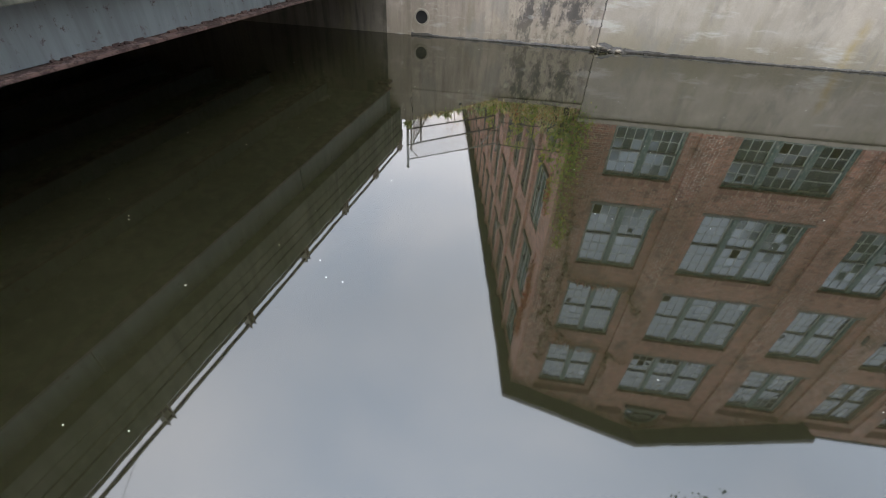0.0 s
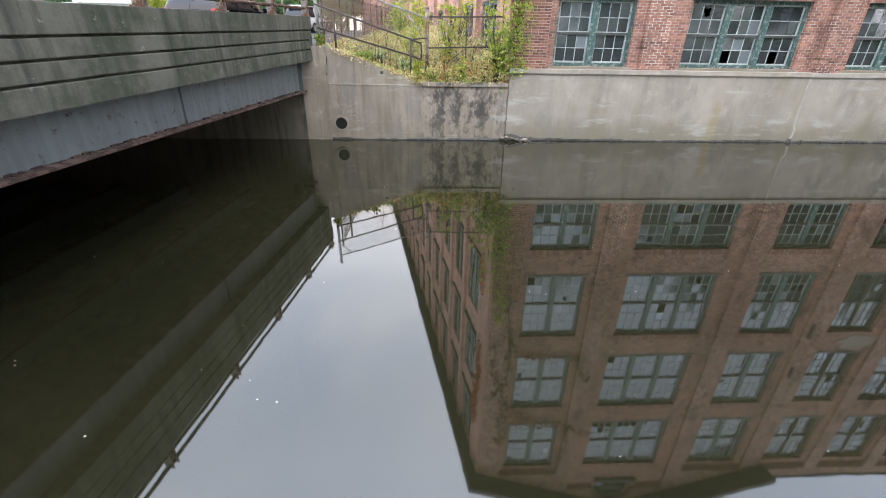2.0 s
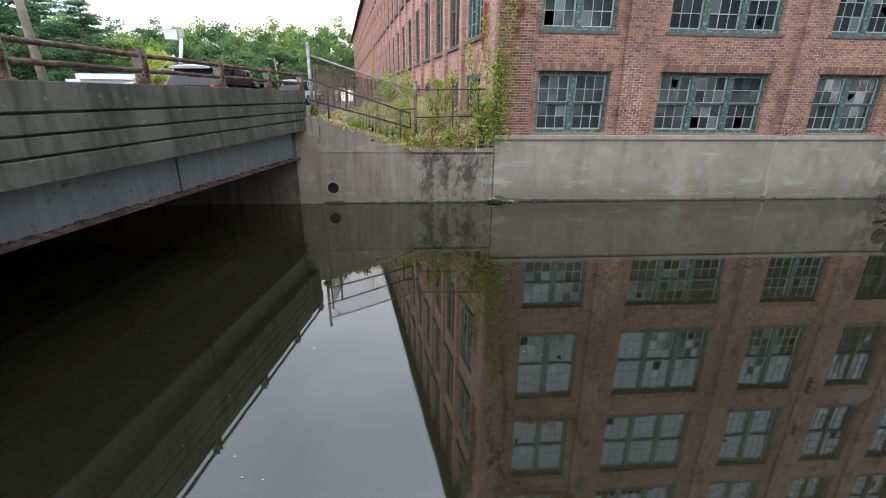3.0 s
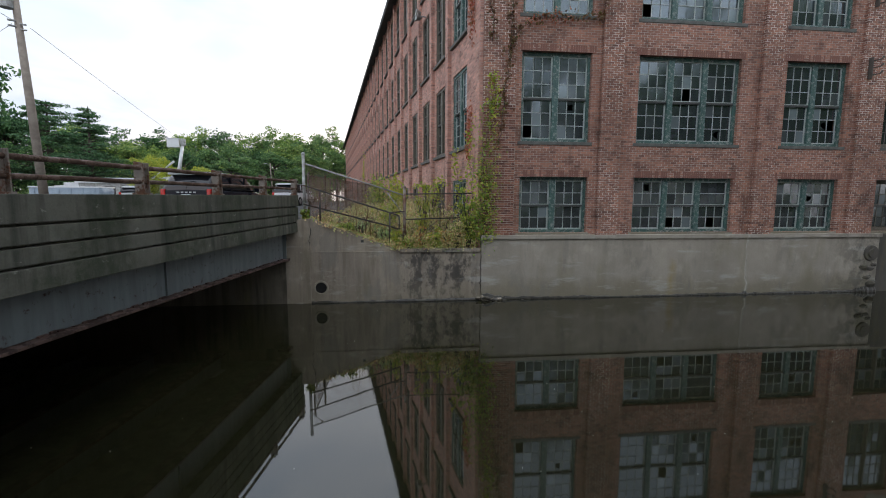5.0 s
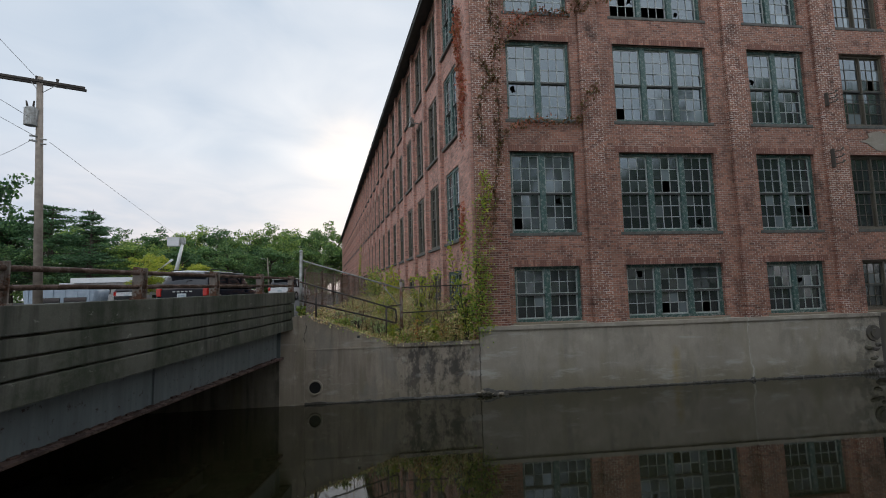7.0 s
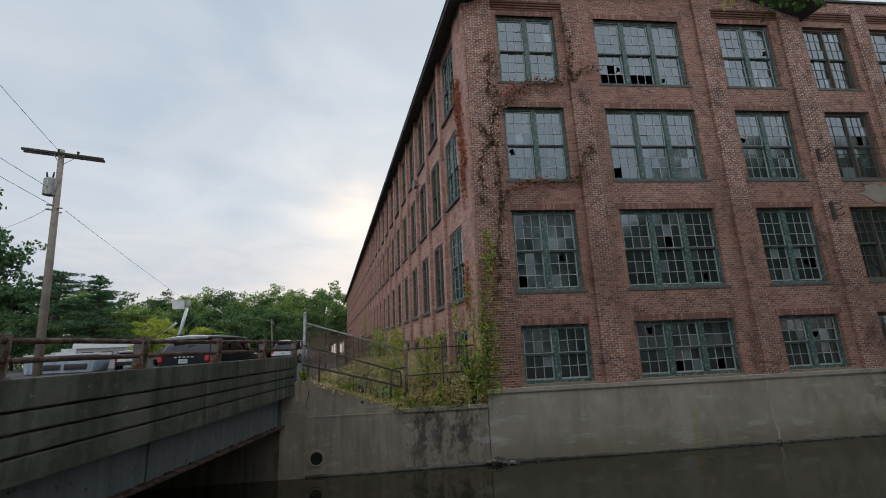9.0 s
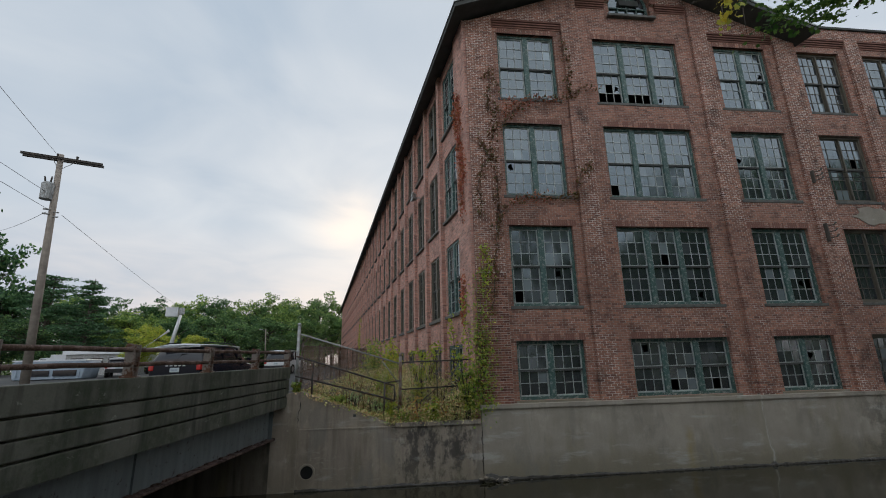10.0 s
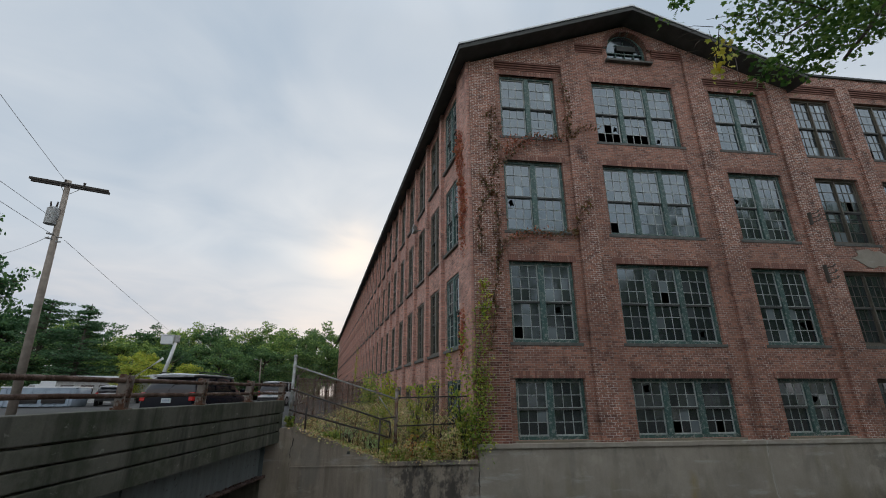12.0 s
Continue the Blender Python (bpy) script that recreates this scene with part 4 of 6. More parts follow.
def make_mill():
    mill = thing("brick_mill", pose(0, 0, 0), "long four-storey red brick mill with broken green-framed windows", "building")
    brick_wall_front(mill)
    rng = np.random.default_rng(11)
    gaps = {("B", 3): {(0, 0, 0, 0), (0, 0, 1, 0), (0, 0, 2, 0), (0, 0, 1, 1), (1, 0, 0, 0), (1, 0, 1, 0), (1, 0, 2, 0)},
            ("B", 1): {(1, 1, 1, 0)}, ("A", 1): {(0, 0, 0, 0)}, ("C", 3): set(), ("B", 2): {(0, 0, 0, 0)},
            ("C", 2): set(), ("E", 3): {(0, 0, 0, 0), (1, 0, 0, 1)}, ("C", 1): {(1, 0, 2, 1)}, ("D", 2): {(1, 1, 1, 0)},
            ("B", 0): {(2, 0, 1, 0), (1, 0, 0, 0)}, ("A", 0): set()}
    soldier = bmesh.new()
    box(soldier, -0.033, 0.033, -0.008, 0.03, 0, 0.215, bevel=0.003)
    soldier = mesh_of("brick", soldier, BRICK_DARK)
    for name, x0, x1, cols, p0, p1, ptop in BAYS:
        for f, (lo, hi) in enumerate(FLOORS):
            sash_window(mill, pose(x0, FACE + 0.03, lo), x1 - x0, hi - lo, cols, 2 if f == 0 else 3, rng, gaps.get((name, f), ()), name in "DEF", lean=1.0, sill=CONCRETE if f == 0 else SLATE, paint=DULL_PAINT if name in "DEF" else GREEN_PAINT, shards=SHARDS.get((name, f), {}))
            if name in "ABC":  # flat arch of upright bricks
                bm = bmesh.new()
                box(bm, x0 - 0.18, x1 + 0.18, FACE + 0.02, FACE + 0.1, hi + 0.0, hi + 0.225)
                lintel = part("lintel", bm, BRICK, mill)
                n = int((x1 - x0 + 0.3) / 0.078)
                for k in range(n):
                    b = new("brick", soldier)
                    b.parent = lintel
                    b.matrix_basis = pose(x0 - 0.13 + (k + 0.5) * (x1 - x0 + 0.26) / n, FACE + 0.03 - rng.uniform(0, 0.006), hi + 0.004, 0, rng.normal(0, 0.6), 0)
    # the nearest corner pier, brick by brick
    bm = bmesh.new()
    box(bm, 2.7, 3.74, FACE - 0.0915, FACE - 0.05, 2.13, 6.32)
    face = part("corner_pier_face", bm, MORTAR, mill)
    size = {}
    for wd in (0.196, 0.092):
        bm = bmesh.new()
        box(bm, -wd / 2, wd / 2, -0.006, 0.03, -0.0295, 0.0295, bevel=0.004)
        size[wd] = mesh_of("brick", bm, PIECE)
    for row in range(55):
        z = 2.13 + 0.0375 + row * 0.0755
        cells = [0.104] * 10 if row % 7 == 6 else [0.208] * 5 if row % 2 else [0.104] + [0.208] * 4 + [0.104]
        x = 2.7
        for c in cells:
            b = new("brick", size[0.196 if c > 0.15 else 0.092])
            b.parent = face
            b.matrix_basis = pose(x + c / 2, FACE - 0.093 - rng.uniform(0, 0.004), z, rng.normal(0, 0.5), rng.normal(0, 0.3), rng.normal(0, 0.5))
            x += c
    for k in range(4):
        for lo, hi in FLOORS:
            far_window(mill, pose(26.6 + 3.2 * k, FACE + 0.03, lo), 2.1, hi - lo)
    # half-round attic light
    bm = bmesh.new()
    r, cx, sz = ARCH[2], ARCH[0], ARCH[1]
    arc = [(cx + (r - 0.06) * math.cos(a), FACE + 0.2, sz + 0.62 + (r - 0.06) * math.sin(a)) for a in np.linspace(0, math.pi, 25)]
    tube(bm, [(cx + r - 0.06, FACE + 0.2, sz)] + arc + [(cx - r + 0.06, FACE + 0.2, sz)], 0.06, 6)
    box(bm, cx - r, cx + r, FACE + 0.14, FACE + 0.26, sz, sz + 0.08)
    box(bm, cx - r + 0.1, cx + r - 0.1, FACE + 0.16, FACE + 0.22, sz + 0.52, sz + 0.57)
    for x in (-0.42, 0.0, 0.42):
        box(bm, cx + x - 0.02, cx + x + 0.02, FACE + 0.17, FACE + 0.21, sz + 0.08, sz + (1.3 if x == 0 else 0.55))
    box(bm, cx - 0.42, cx + 0.42, FACE + 0.15, FACE + 0.21, sz + 0.95, sz + 1.0)
    attic = part("arched_window", bm, GREEN_PAINT, mill)
    bm = bmesh.new()
    rim = [(cx + (r - 0.08) * math.cos(a), sz + 0.62 + (r - 0.08) * math.sin(a)) for a in np.linspace(0, math.pi, 25)] + [(cx - r + 0.08, sz + 0.04), (cx + r - 0.08, sz + 0.04)]
    front, behind = ([bm.verts.new((x, FACE + 0.29 - 0.10 * (z - sz) + o, z)) for x, z in rim] for o in (0.0, 0.006))
    bm.faces.new(front), bm.faces.new(behind[::-1])
    for k in range(len(rim)):
        j = (k + 1) % len(rim)
        bm.faces.new((front[k], behind[k], behind[j], front[j]))
    part("pane", bm, PANE, attic)
    bm = bmesh.new()
    box(bm, cx - r - 0.12, cx + r + 0.12, FACE - 0.14, FACE + 0.2, sz - 0.1, sz, bevel=0.01)
    part("sill", bm, SLATE, attic)
    bm = bmesh.new()
    box(bm, cx - 0.36, cx + 0.5, FACE + 0.1, FACE + 0.18, sz + 0.66, sz + 0.92)
    part("vent_louvre", bm, SOFFIT, attic)

    # long side wall, in its own frame: x runs back along the wall, y into the building
    turn = math.degrees(math.atan2(1.0, SKEW))
    length, bay, first, ww = 97.0, 2.745, 1.48, 1.92
    n = 33
    holes = [(first + k * bay, first + k * bay + ww, lo, hi) for k in range(n) for lo, hi in FLOORS]
    bm = bmesh.new()
    wall_blocks(bm, 0.0, length, 1.2, lambda x: 16.45, holes, 0.0, 0.4)
    sw = part("side_wall", bm, BRICK_SIDE, mill, "brick side wall with shallow piers, paler and pinker for sky light")
    frame_side = Matrix.Translation((2.7, FACE, 0)) @ Matrix.Rotation(radians(turn), 4, "Z")
    for v in sw.data.vertices:
        v.co.y = -v.co.y
    sw.data.flip_normals()
    sw.matrix_basis = frame_side
    pier_bm = bmesh.new()
    box(pier_bm, -0.19, 0.19, 0.0, 0.15, 1.2, 16.4)
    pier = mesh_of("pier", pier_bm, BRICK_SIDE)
    for k in range(n):
        p = new("pier", pier)
        p.parent = mill
        p.matrix_basis = frame_side @ pose(first + k * bay + ww + (bay - ww) / 2, 0, 0)
    bm = bmesh.new()
    box(bm, 0.0, 1.25, 0.0, 0.13, 1.2, 16.4)
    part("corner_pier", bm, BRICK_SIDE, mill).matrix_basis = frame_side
    for k in range(n):
        for lo, hi in FLOORS:
            if k < 5:
                sash_window(mill, frame_side @ pose(first + k * bay + ww, 0.09, lo, 0, 0, 180), ww, hi - lo, 2, 2 if lo < 3 else 3, rng, (), False, True, 0.4, 2, GREEN_PAINT if k == 0 else DULL_PAINT)
            else:
                far_window(mill, frame_side @ pose(first + k * bay + ww, 0.09, lo, 0, 0, 180), ww, hi - lo)
    # roof over the gable part, running back along the slant
    bm = bmesh.new()
    y0, y1 = 13.1, 110.5

    def line(xa, xb, za, zb, th, lab, material):
        q = bmesh.new()
        v = []
        for y in (y0, y1):
            dx = SKEW * (y - 14) if y > 14 else 0.0
            v.append([q.verts.new((x + dx, y, z + o)) for x, z, o in ((xa, za, 0), (xb, zb, 0), (xb, zb, -th), (xa, za, -th))])
        for k in range(4):
            q.faces.new((v[0][k], v[0][(k + 1) % 4], v[1][(k + 1) % 4], v[1][k]))
        q.faces.new(v[0]), q.faces.new(v[1][::-1])
        return part(lab, q, material, mill)
    line(2.17, APEX_X, EAVE_Z + 0.03, APEX_Z + 0.03, 0.08, "roof_slope", ROOFING)
    line(APEX_X, 17.3, APEX_Z + 0.03, EAVE_Z + 0.03, 0.08, "roof_slope", ROOFING)
    line(2.2, APEX_X, EAVE_Z - 0.06, APEX_Z - 0.06, 0.16, "soffit", SOFFIT)
    line(APEX_X, 17.26, APEX_Z - 0.06, EAVE_Z - 0.06, 0.16, "soffit", SOFFIT)
    bm.free()
    for xa, xb, za, zb in ((2.17, APEX_X, EAVE_Z, APEX_Z), (APEX_X, 17.3, APEX_Z, EAVE_Z)):
        bm = bmesh.new()
        prism(bm, xa, xb, za - 0.02, zb - 0.02, za + 0.05, zb + 0.05, y0 - 0.03, y0 - 0.004)
        part("verge_board", bm, FASCIA, mill, "pale weathered edge board")
    # added floors and back walls, their colour near-black, so that it is dark inside
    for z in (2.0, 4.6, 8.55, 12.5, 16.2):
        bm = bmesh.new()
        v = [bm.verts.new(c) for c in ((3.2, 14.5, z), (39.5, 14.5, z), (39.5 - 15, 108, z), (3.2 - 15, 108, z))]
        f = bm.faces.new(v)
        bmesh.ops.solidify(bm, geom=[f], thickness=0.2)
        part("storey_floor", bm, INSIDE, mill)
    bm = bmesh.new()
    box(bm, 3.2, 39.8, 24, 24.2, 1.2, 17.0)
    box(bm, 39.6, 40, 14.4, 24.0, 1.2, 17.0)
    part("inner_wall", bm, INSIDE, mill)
    bm = bmesh.new()
    box(bm, 16.7, 40, 14.4, 30, 16.9, 17.05)
    part("flat_roof", bm, ROOFING, mill)
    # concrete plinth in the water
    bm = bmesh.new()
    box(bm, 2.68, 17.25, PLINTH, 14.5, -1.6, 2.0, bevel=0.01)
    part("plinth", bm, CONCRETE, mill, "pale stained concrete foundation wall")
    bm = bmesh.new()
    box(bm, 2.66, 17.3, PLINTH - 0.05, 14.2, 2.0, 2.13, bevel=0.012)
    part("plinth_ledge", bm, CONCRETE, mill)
    bm = bmesh.new()
    box(bm, 17.25, 40, PLINTH + 0.04, 14.5, -1.6, 2.12, bevel=0.01)
    part("rubble_plinth", bm, STONE_DARK, mill, "darker rough foundation wall")
    # iron flange and ragged patch at the joint of the two foundations
    bm = bmesh.new()
    for r, ya, yb in ((0.30, -0.05, 0.02), (0.17, -0.09, 0.0)):
        bmesh.ops.create_cone(bm, cap_ends=True, segments=20, radius1=r, radius2=r * 0.9, depth=yb - ya,
                              matrix=Matrix.Translation((16.95, PLINTH + (ya + yb) / 2, 1.42)) @ Matrix.Rotation(radians(90), 4, "X"))
    part("iron_flange", bm, STONE_DARK, mill, "rusted round pipe flange")
    bm = bmesh.new()
    ragged_strip(bm, 2.7, 17.25, PLINTH, rng, ((2.75, 0.35, 0.14), (3.3, 0.4, 0.05), (12.1, 0.1, 0.09), (16.9, 0.5, 0.16)))
    part("waterline_crust", bm, WET_STONE, mill)
    # broken lumps of concrete beside the iron flange
    for x, z, s in ((16.72, 0.92, 0.17), (17.0, 0.86, 0.13), (16.9, 0.55, 0.15), (17.08, 0.3, 0.22), (16.82, 0.14, 0.14), (17.12, 1.0, 0.12)):
        bm = bmesh.new()
        bmesh.ops.create_icosphere(bm, subdivisions=2, radius=s, matrix=Matrix.Translation((x, PLINTH + 0.02, z)) @ Matrix.Diagonal((1.2, 0.55, 0.6, 1)))
        for v in bm.verts:
            v.co += Vector(rng.normal(0, s * 0.09, 3))
        part("broken_concrete", bm, STONE_DARK, mill)
    # brackets of old service lines
    for z, ln in ((10.05, 0.5), (7.8, 0.7)):
        bm = bmesh.new()
        box(bm, 16.12, 16.17, FACE - 0.22, FACE - 0.09, z - ln / 2, z + ln / 2, bevel=0.012)
        for k in range(3):
            zz = z - ln / 2 + ln * (k + 0.5) / 3
            tube(bm, [(16.15, FACE - 0.2, zz), (16.3, FACE - 0.33, zz + 0.02), (16.36, FACE - 0.36, zz + 0.1)], [0.018, 0.018, 0.04], 8)
        part("service_bracket", bm, STONE_DARK, mill, "rusty iron service bracket with insulators")
    bm = bmesh.new()
    tube(bm, [(16.4 + t * 14, FACE - 0.45 - t * 3, 10.1 - 0.5 * math.sin(math.pi * t) + t * 0.8) for t in np.linspace(0, 1, 12)], 0.014, 5)
    tube(bm, [(16.4 + t * 14, FACE - 0.45 - t * 3, 9.9 - 0.6 * math.sin(math.pi * t) + t * 0.8) for t in np.linspace(0, 1, 12)], 0.014, 5)
    part("service_wire", bm, WIRE, mill)
    # patch of old render under the window beside the flat parapet
    bm = bmesh.new()
    edge = [(math.cos(a), math.sin(a), rng.uniform(0.75, 1.1)) for a in np.linspace(0, 2 * math.pi, 22, endpoint=False)]
    face, back = ([bm.verts.new((18.6 + 0.95 * c * q, y, 8.52 + 0.38 * v * q)) for c, v, q in edge] for y in (FACE + 0.008, FACE + 0.04))
    bm.faces.new(face), bm.faces.new(back[::-1])
    for k in range(22):
        j = (k + 1) % 22
        bm.faces.new((face[k], back[k], back[j], face[j]))
    part("render_patch", bm, CONCRETE, mill, "pale patch of old cement render")
    # floodlights under the side eave
    bm = bmesh.new()
    for dx, dz in ((-0.15, 0), (0.15, 0.05), (0, 0.25)):
        bmesh.ops.create_cone(bm, cap_ends=True, segments=12, radius1=0.07, radius2=0.17, depth=0.25,
                              matrix=frame_side @ Matrix.Translation((8.2 + dx, 0.35, 12.0 + dz)) @ Matrix.Rotation(radians(-80), 4, "X"))
    bmesh.ops.create_cone(bm, cap_ends=True, segments=8, radius1=0.03, radius2=0.03, depth=0.4, matrix=frame_side @ Matrix.Translation((8.2, 0.2, 12.1)) @ Matrix.Rotation(radians(90), 4, "X"))
    part("floodlight_cluster", bm, GALV, mill, "pale cluster of floodlights")
    return frame_side


SIDE = make_mill()


# ---- fence, gate and handrail on the bank ----
def make_fence():
    f = thing("chain_link_fence", pose(0, 0, 0), "sagging rusty chain-link fence with galvanised posts above the wing wall", "fence")
    posts = [(-3.0, 14.4, 2.5, 4.70), (0.2, 14.4, 1.65, 3.68), (2.56, 14.4, 1.65, 3.72)]
    for k, (x, y, z0, z1) in enumerate(posts):
        bm = bmesh.new()
        r = (0.05, 0.05, 0.035)[k]
        tube(bm, [(x, y, z0 - 0.1), (x + 0.01, y, z1)], r, 12)
        bmesh.ops.create_uvsphere(bm, u_segments=10, v_segments=6, radius=r * 1.25, matrix=Matrix.Translation((x + 0.01, y, z1)))
        part("post", bm, (GALV, POST_RUST, POST_RUST)[k], f)
    for name, a, b, r, mat_ in (("top_rail", (-3.0, 14.4, 4.42), (0.2, 14.4, 3.42), 0.024, GALV), ("top_rail", (0.2, 14.4, 3.46), (2.56, 14.4, 3.50), 0.02, BLACK_RAIL),
                                ("mid_rail", (0.2, 14.4, 2.63), (2.56, 14.4, 2.70), 0.02, BLACK_RAIL), ("gate_stile", (1.38, 14.4, 1.7), (1.38, 14.4, 3.48), 0.016, BLACK_RAIL),
                                ("brace", (-0.35, 14.4, 3.5), (0.2, 14.4, 2.75), 0.016, GALV), ("gate_brace", (0.25, 14.41, 1.8), (1.36, 14.41, 2.63), 0.012, BLACK_RAIL)):
        bm = bmesh.new()
        tube(bm, [a, b], r, 8)
        part(name, bm, mat_, f)
    # woven wire: crossing slanted wires between two sloping edges
    for xa, xb, ta, tb, ba, bb in ((-3.0, 0.2, 4.40, 3.40, 2.75, 1.75), (0.2, 2.56, 3.45, 3.49, 1.75, 1.75)):
        bm = bmesh.new()
        for sgn in (-1, 1):
            t = -2.4
            while t < xb - xa + 2.4:
                pts = []
                for q in np.linspace(0, 1, 9):
                    x = xa + t + sgn * (q - 0.5) * 1.7
                    if xa <= x <= xb:
                        k = (x - xa) / (xb - xa)
                        lo, hi = ba + (bb - ba) * k, ta + (tb - ta) * k
                        pts.append((x, 14.4 + 0.012 * math.sin(9 * x + 5 * q) + 0.006 * sgn, lo + (hi - lo) * q))
                if len(pts) > 1:
                    tube(bm, pts, 0.0032, 3)
                t += 0.078
        w = part("wire_mesh", bm, POST_RUST, f, "rusty woven wire")
        w["kind"] = "stuff"
    h = thing("handrail", pose(0, 0, 0), "dark two-bar pipe handrail going down the slope", "handrail")
    for x, z0, z1 in ((-2.47, 2.5, 3.52), (-0.28, 1.75, 2.86)):
        bm = bmesh.new()
        tube(bm, [(x, 14.15, z0 - 0.1), (x, 14.15, z1)], 0.03, 10)
        part("post", bm, BLACK_RAIL, h)
    for name, z0, z1 in (("upper_bar", 3.72, 2.86), ("lower_bar", 3.13, 2.42)):
        bm = bmesh.new()
        tube(bm, [(-2.98, 14.15, z0), (-0.28, 14.15, z1), (0.02, 14.15, z1 - 0.10)], 0.026, 10)
        part(name, bm, BLACK_RAIL, h)
    bm = bmesh.new()
    tube(bm, [(0.02, 14.15, 2.76), (0.04, 14.15, 2.55), (0.02, 14.15, 2.32)], 0.024, 8)
    tube(bm, [(-0.28, 14.15, 2.86), (0.2, 14.3, 2.9)], 0.02, 8)
    part("end_loop", bm, BLACK_RAIL, h)


make_fence()


def make_roadside_fence():
    f = thing("roadside_fence", pose(0, 0, 0), "tall rust-brown slatted chain-link fence along the road", "fence")
    rng = np.random.default_rng(61)
    slat = bmesh.new()
    box(slat, -0.004, 0.004, -0.026, 0.026, 0.0, 1.7)
    slat = mesh_of("slat", slat, SLAT)
    y = 14.7
    while y < 46:
        s = new("slat", slat)
        s.parent = f
        s.matrix_basis = pose(-2.95 + 0.012 * (y - 14.4) + rng.normal(0, 0.006), y, far_level(y) + 0.1, rng.normal(0, 0.5), 0, rng.normal(0, 6))
        y += 0.125 + (0.2 if rng.random() < 0.06 else 0)
    for k in range(11):
        y = 14.6 + 3.1 * k
        x, z = -2.9 + 0.012 * (y - 14.4), far_level(y)
        bm = bmesh.new()
        tube(bm, [(x, y, z - 0.2), (x, y, z + 1.85), (x + 0.25, y, z + 2.1)], 0.03, 8)
        part("post", bm, POST_RUST, f)
    for h in (0.2, 1.0, 1.78):
        bm = bmesh.new()
        tube(bm, [(-2.93 + 0.012 * (y - 14.4), y, far_level(y) + h) for y in (14.5, 20, 30, 40, 46)], 0.02, 6)
        part("rail", bm, POST_RUST, f)


make_roadside_fence()


# ---- plants ----
def stuff(name, me, label, category):
    return tagged(new(name, me), label, category, "", "stuff")


def make_weeds():
    rng = np.random.default_rng(31)
    spots, sizes = [], []
    # tufts: low on the slope, tall in places beside the gate
    for k in range(720):
        y = 13.98 + 16 * rng.random() ** 2.6
        lo, hi = -2.9, 2.55 + SKEW * (y - 14)
        x = lo + (hi - lo) * rng.random() ** 0.75
        g = slope_level(x, y)
        tall = 0.20 + 0.75 * max(0, (x + 1.0) / 3.6) * rng.random() + (0.5 if y > 15.2 else 0) * rng.random()
        if x < -0.6:
            tall *= 0.6
        n = int(16 + 50 * tall)
        c = np.array((x, y, g)) + rng.normal(size=(n, 3)) * (0.12 + 0.08 * tall, 0.12, 0)
        c[:, 2] = g + tall * rng.random(n) ** 0.8
        spots.append(c), sizes.append(rng.uniform(0.035, 0.09, n))
    for x in rng.uniform(-0.2, 2.4, 17):  # fringe hanging over the coping
        n = int(rng.integers(5, 16))
        c = np.array((x, 13.88, 1.73)) + rng.normal(size=(n, 3)) * (0.09, 0.05, 0.07)
        c[:, 2] = np.maximum(c[:, 2], 1.55)
        spots.append(c), sizes.append(rng.uniform(0.03, 0.08, n))
    stuff("weeds", leaves_mesh("weeds", np.concatenate(spots), np.concatenate(sizes), LEAF_WEED, "oval", 5), "tangled green and yellowing weeds on the slope", "weeds")
    # stalks
    bm = bmesh.new()
    for k in range(110):
        y = 14.0 + 5 * rng.random() ** 2
        x = -1.6 + (4.0 + SKEW * (y - 14)) * rng.random()
        g = slope_level(x, y)
        hgt = rng.uniform(0.4, 1.5)
        tube(bm, [(x, y, g), (x + rng.normal(0, 0.08), y, g + hgt * 0.5), (x + rng.normal(0, 0.2), y + rng.normal(0, 0.1), g + hgt)], [0.008, 0.006, 0.003], 4)
    stuff("dry_stalks", mesh_of("dry_stalks", bm, LEAF_BROWN), "thin dry stalks standing among the weeds", "weeds")
    # pale litter on the upper slope
    n = 900
    x = rng.uniform(-2.8, -0.3, n)
    y = rng.uniform(14.3, 17, n)
    z = np.array([slope_level(a, b) for a, b in zip(x, y)]) + 0.04
    stuff("leaf_litter", leaves_mesh("leaf_litter", np.stack([x, y, z], 1), rng.uniform(0.04, 0.1, n), LEAF_BROWN, "oval", 9, 2.0), "dry brown leaf litter on the slope", "leaves")


def shrub(label, place, spread, height, n, size, material, seed, shape="oval", name="shrub"):
    rng = np.random.default_rng(seed)
    s = thing(name, pose(*place), label, "shrub")
    bm = bmesh.new()
    tips = []
    for k in range(7):
        a, r = rng.uniform(0, 6.28), rng.uniform(0.3, 1.0)
        tip = (spread[0] * r * math.cos(a), spread[1] * r * math.sin(a), height * rng.uniform(0.55, 1.0))
        tube(bm, [(0, 0, -0.1), (tip[0] * 0.3, tip[1] * 0.3, tip[2] * 0.5), tip], [0.025, 0.018, 0.006], 5)
        tips += [tip, (tip[0] * 0.6, tip[1] * 0.6, tip[2] * 0.7), (tip[0] * 0.5, tip[1] * 0.5, tip[2] * 0.4)]
    part("stem_tangle", bm, BARK, s)
    ob = new("foliage", leaves_mesh("foliage", clumps(rng, tips, [0.28 * max(spread)] * len(tips), n // len(tips)), rng.uniform(size * 0.6, size * 1.2, n // len(tips) * len(tips)), material, shape, seed))
    ob.parent = s
    return s


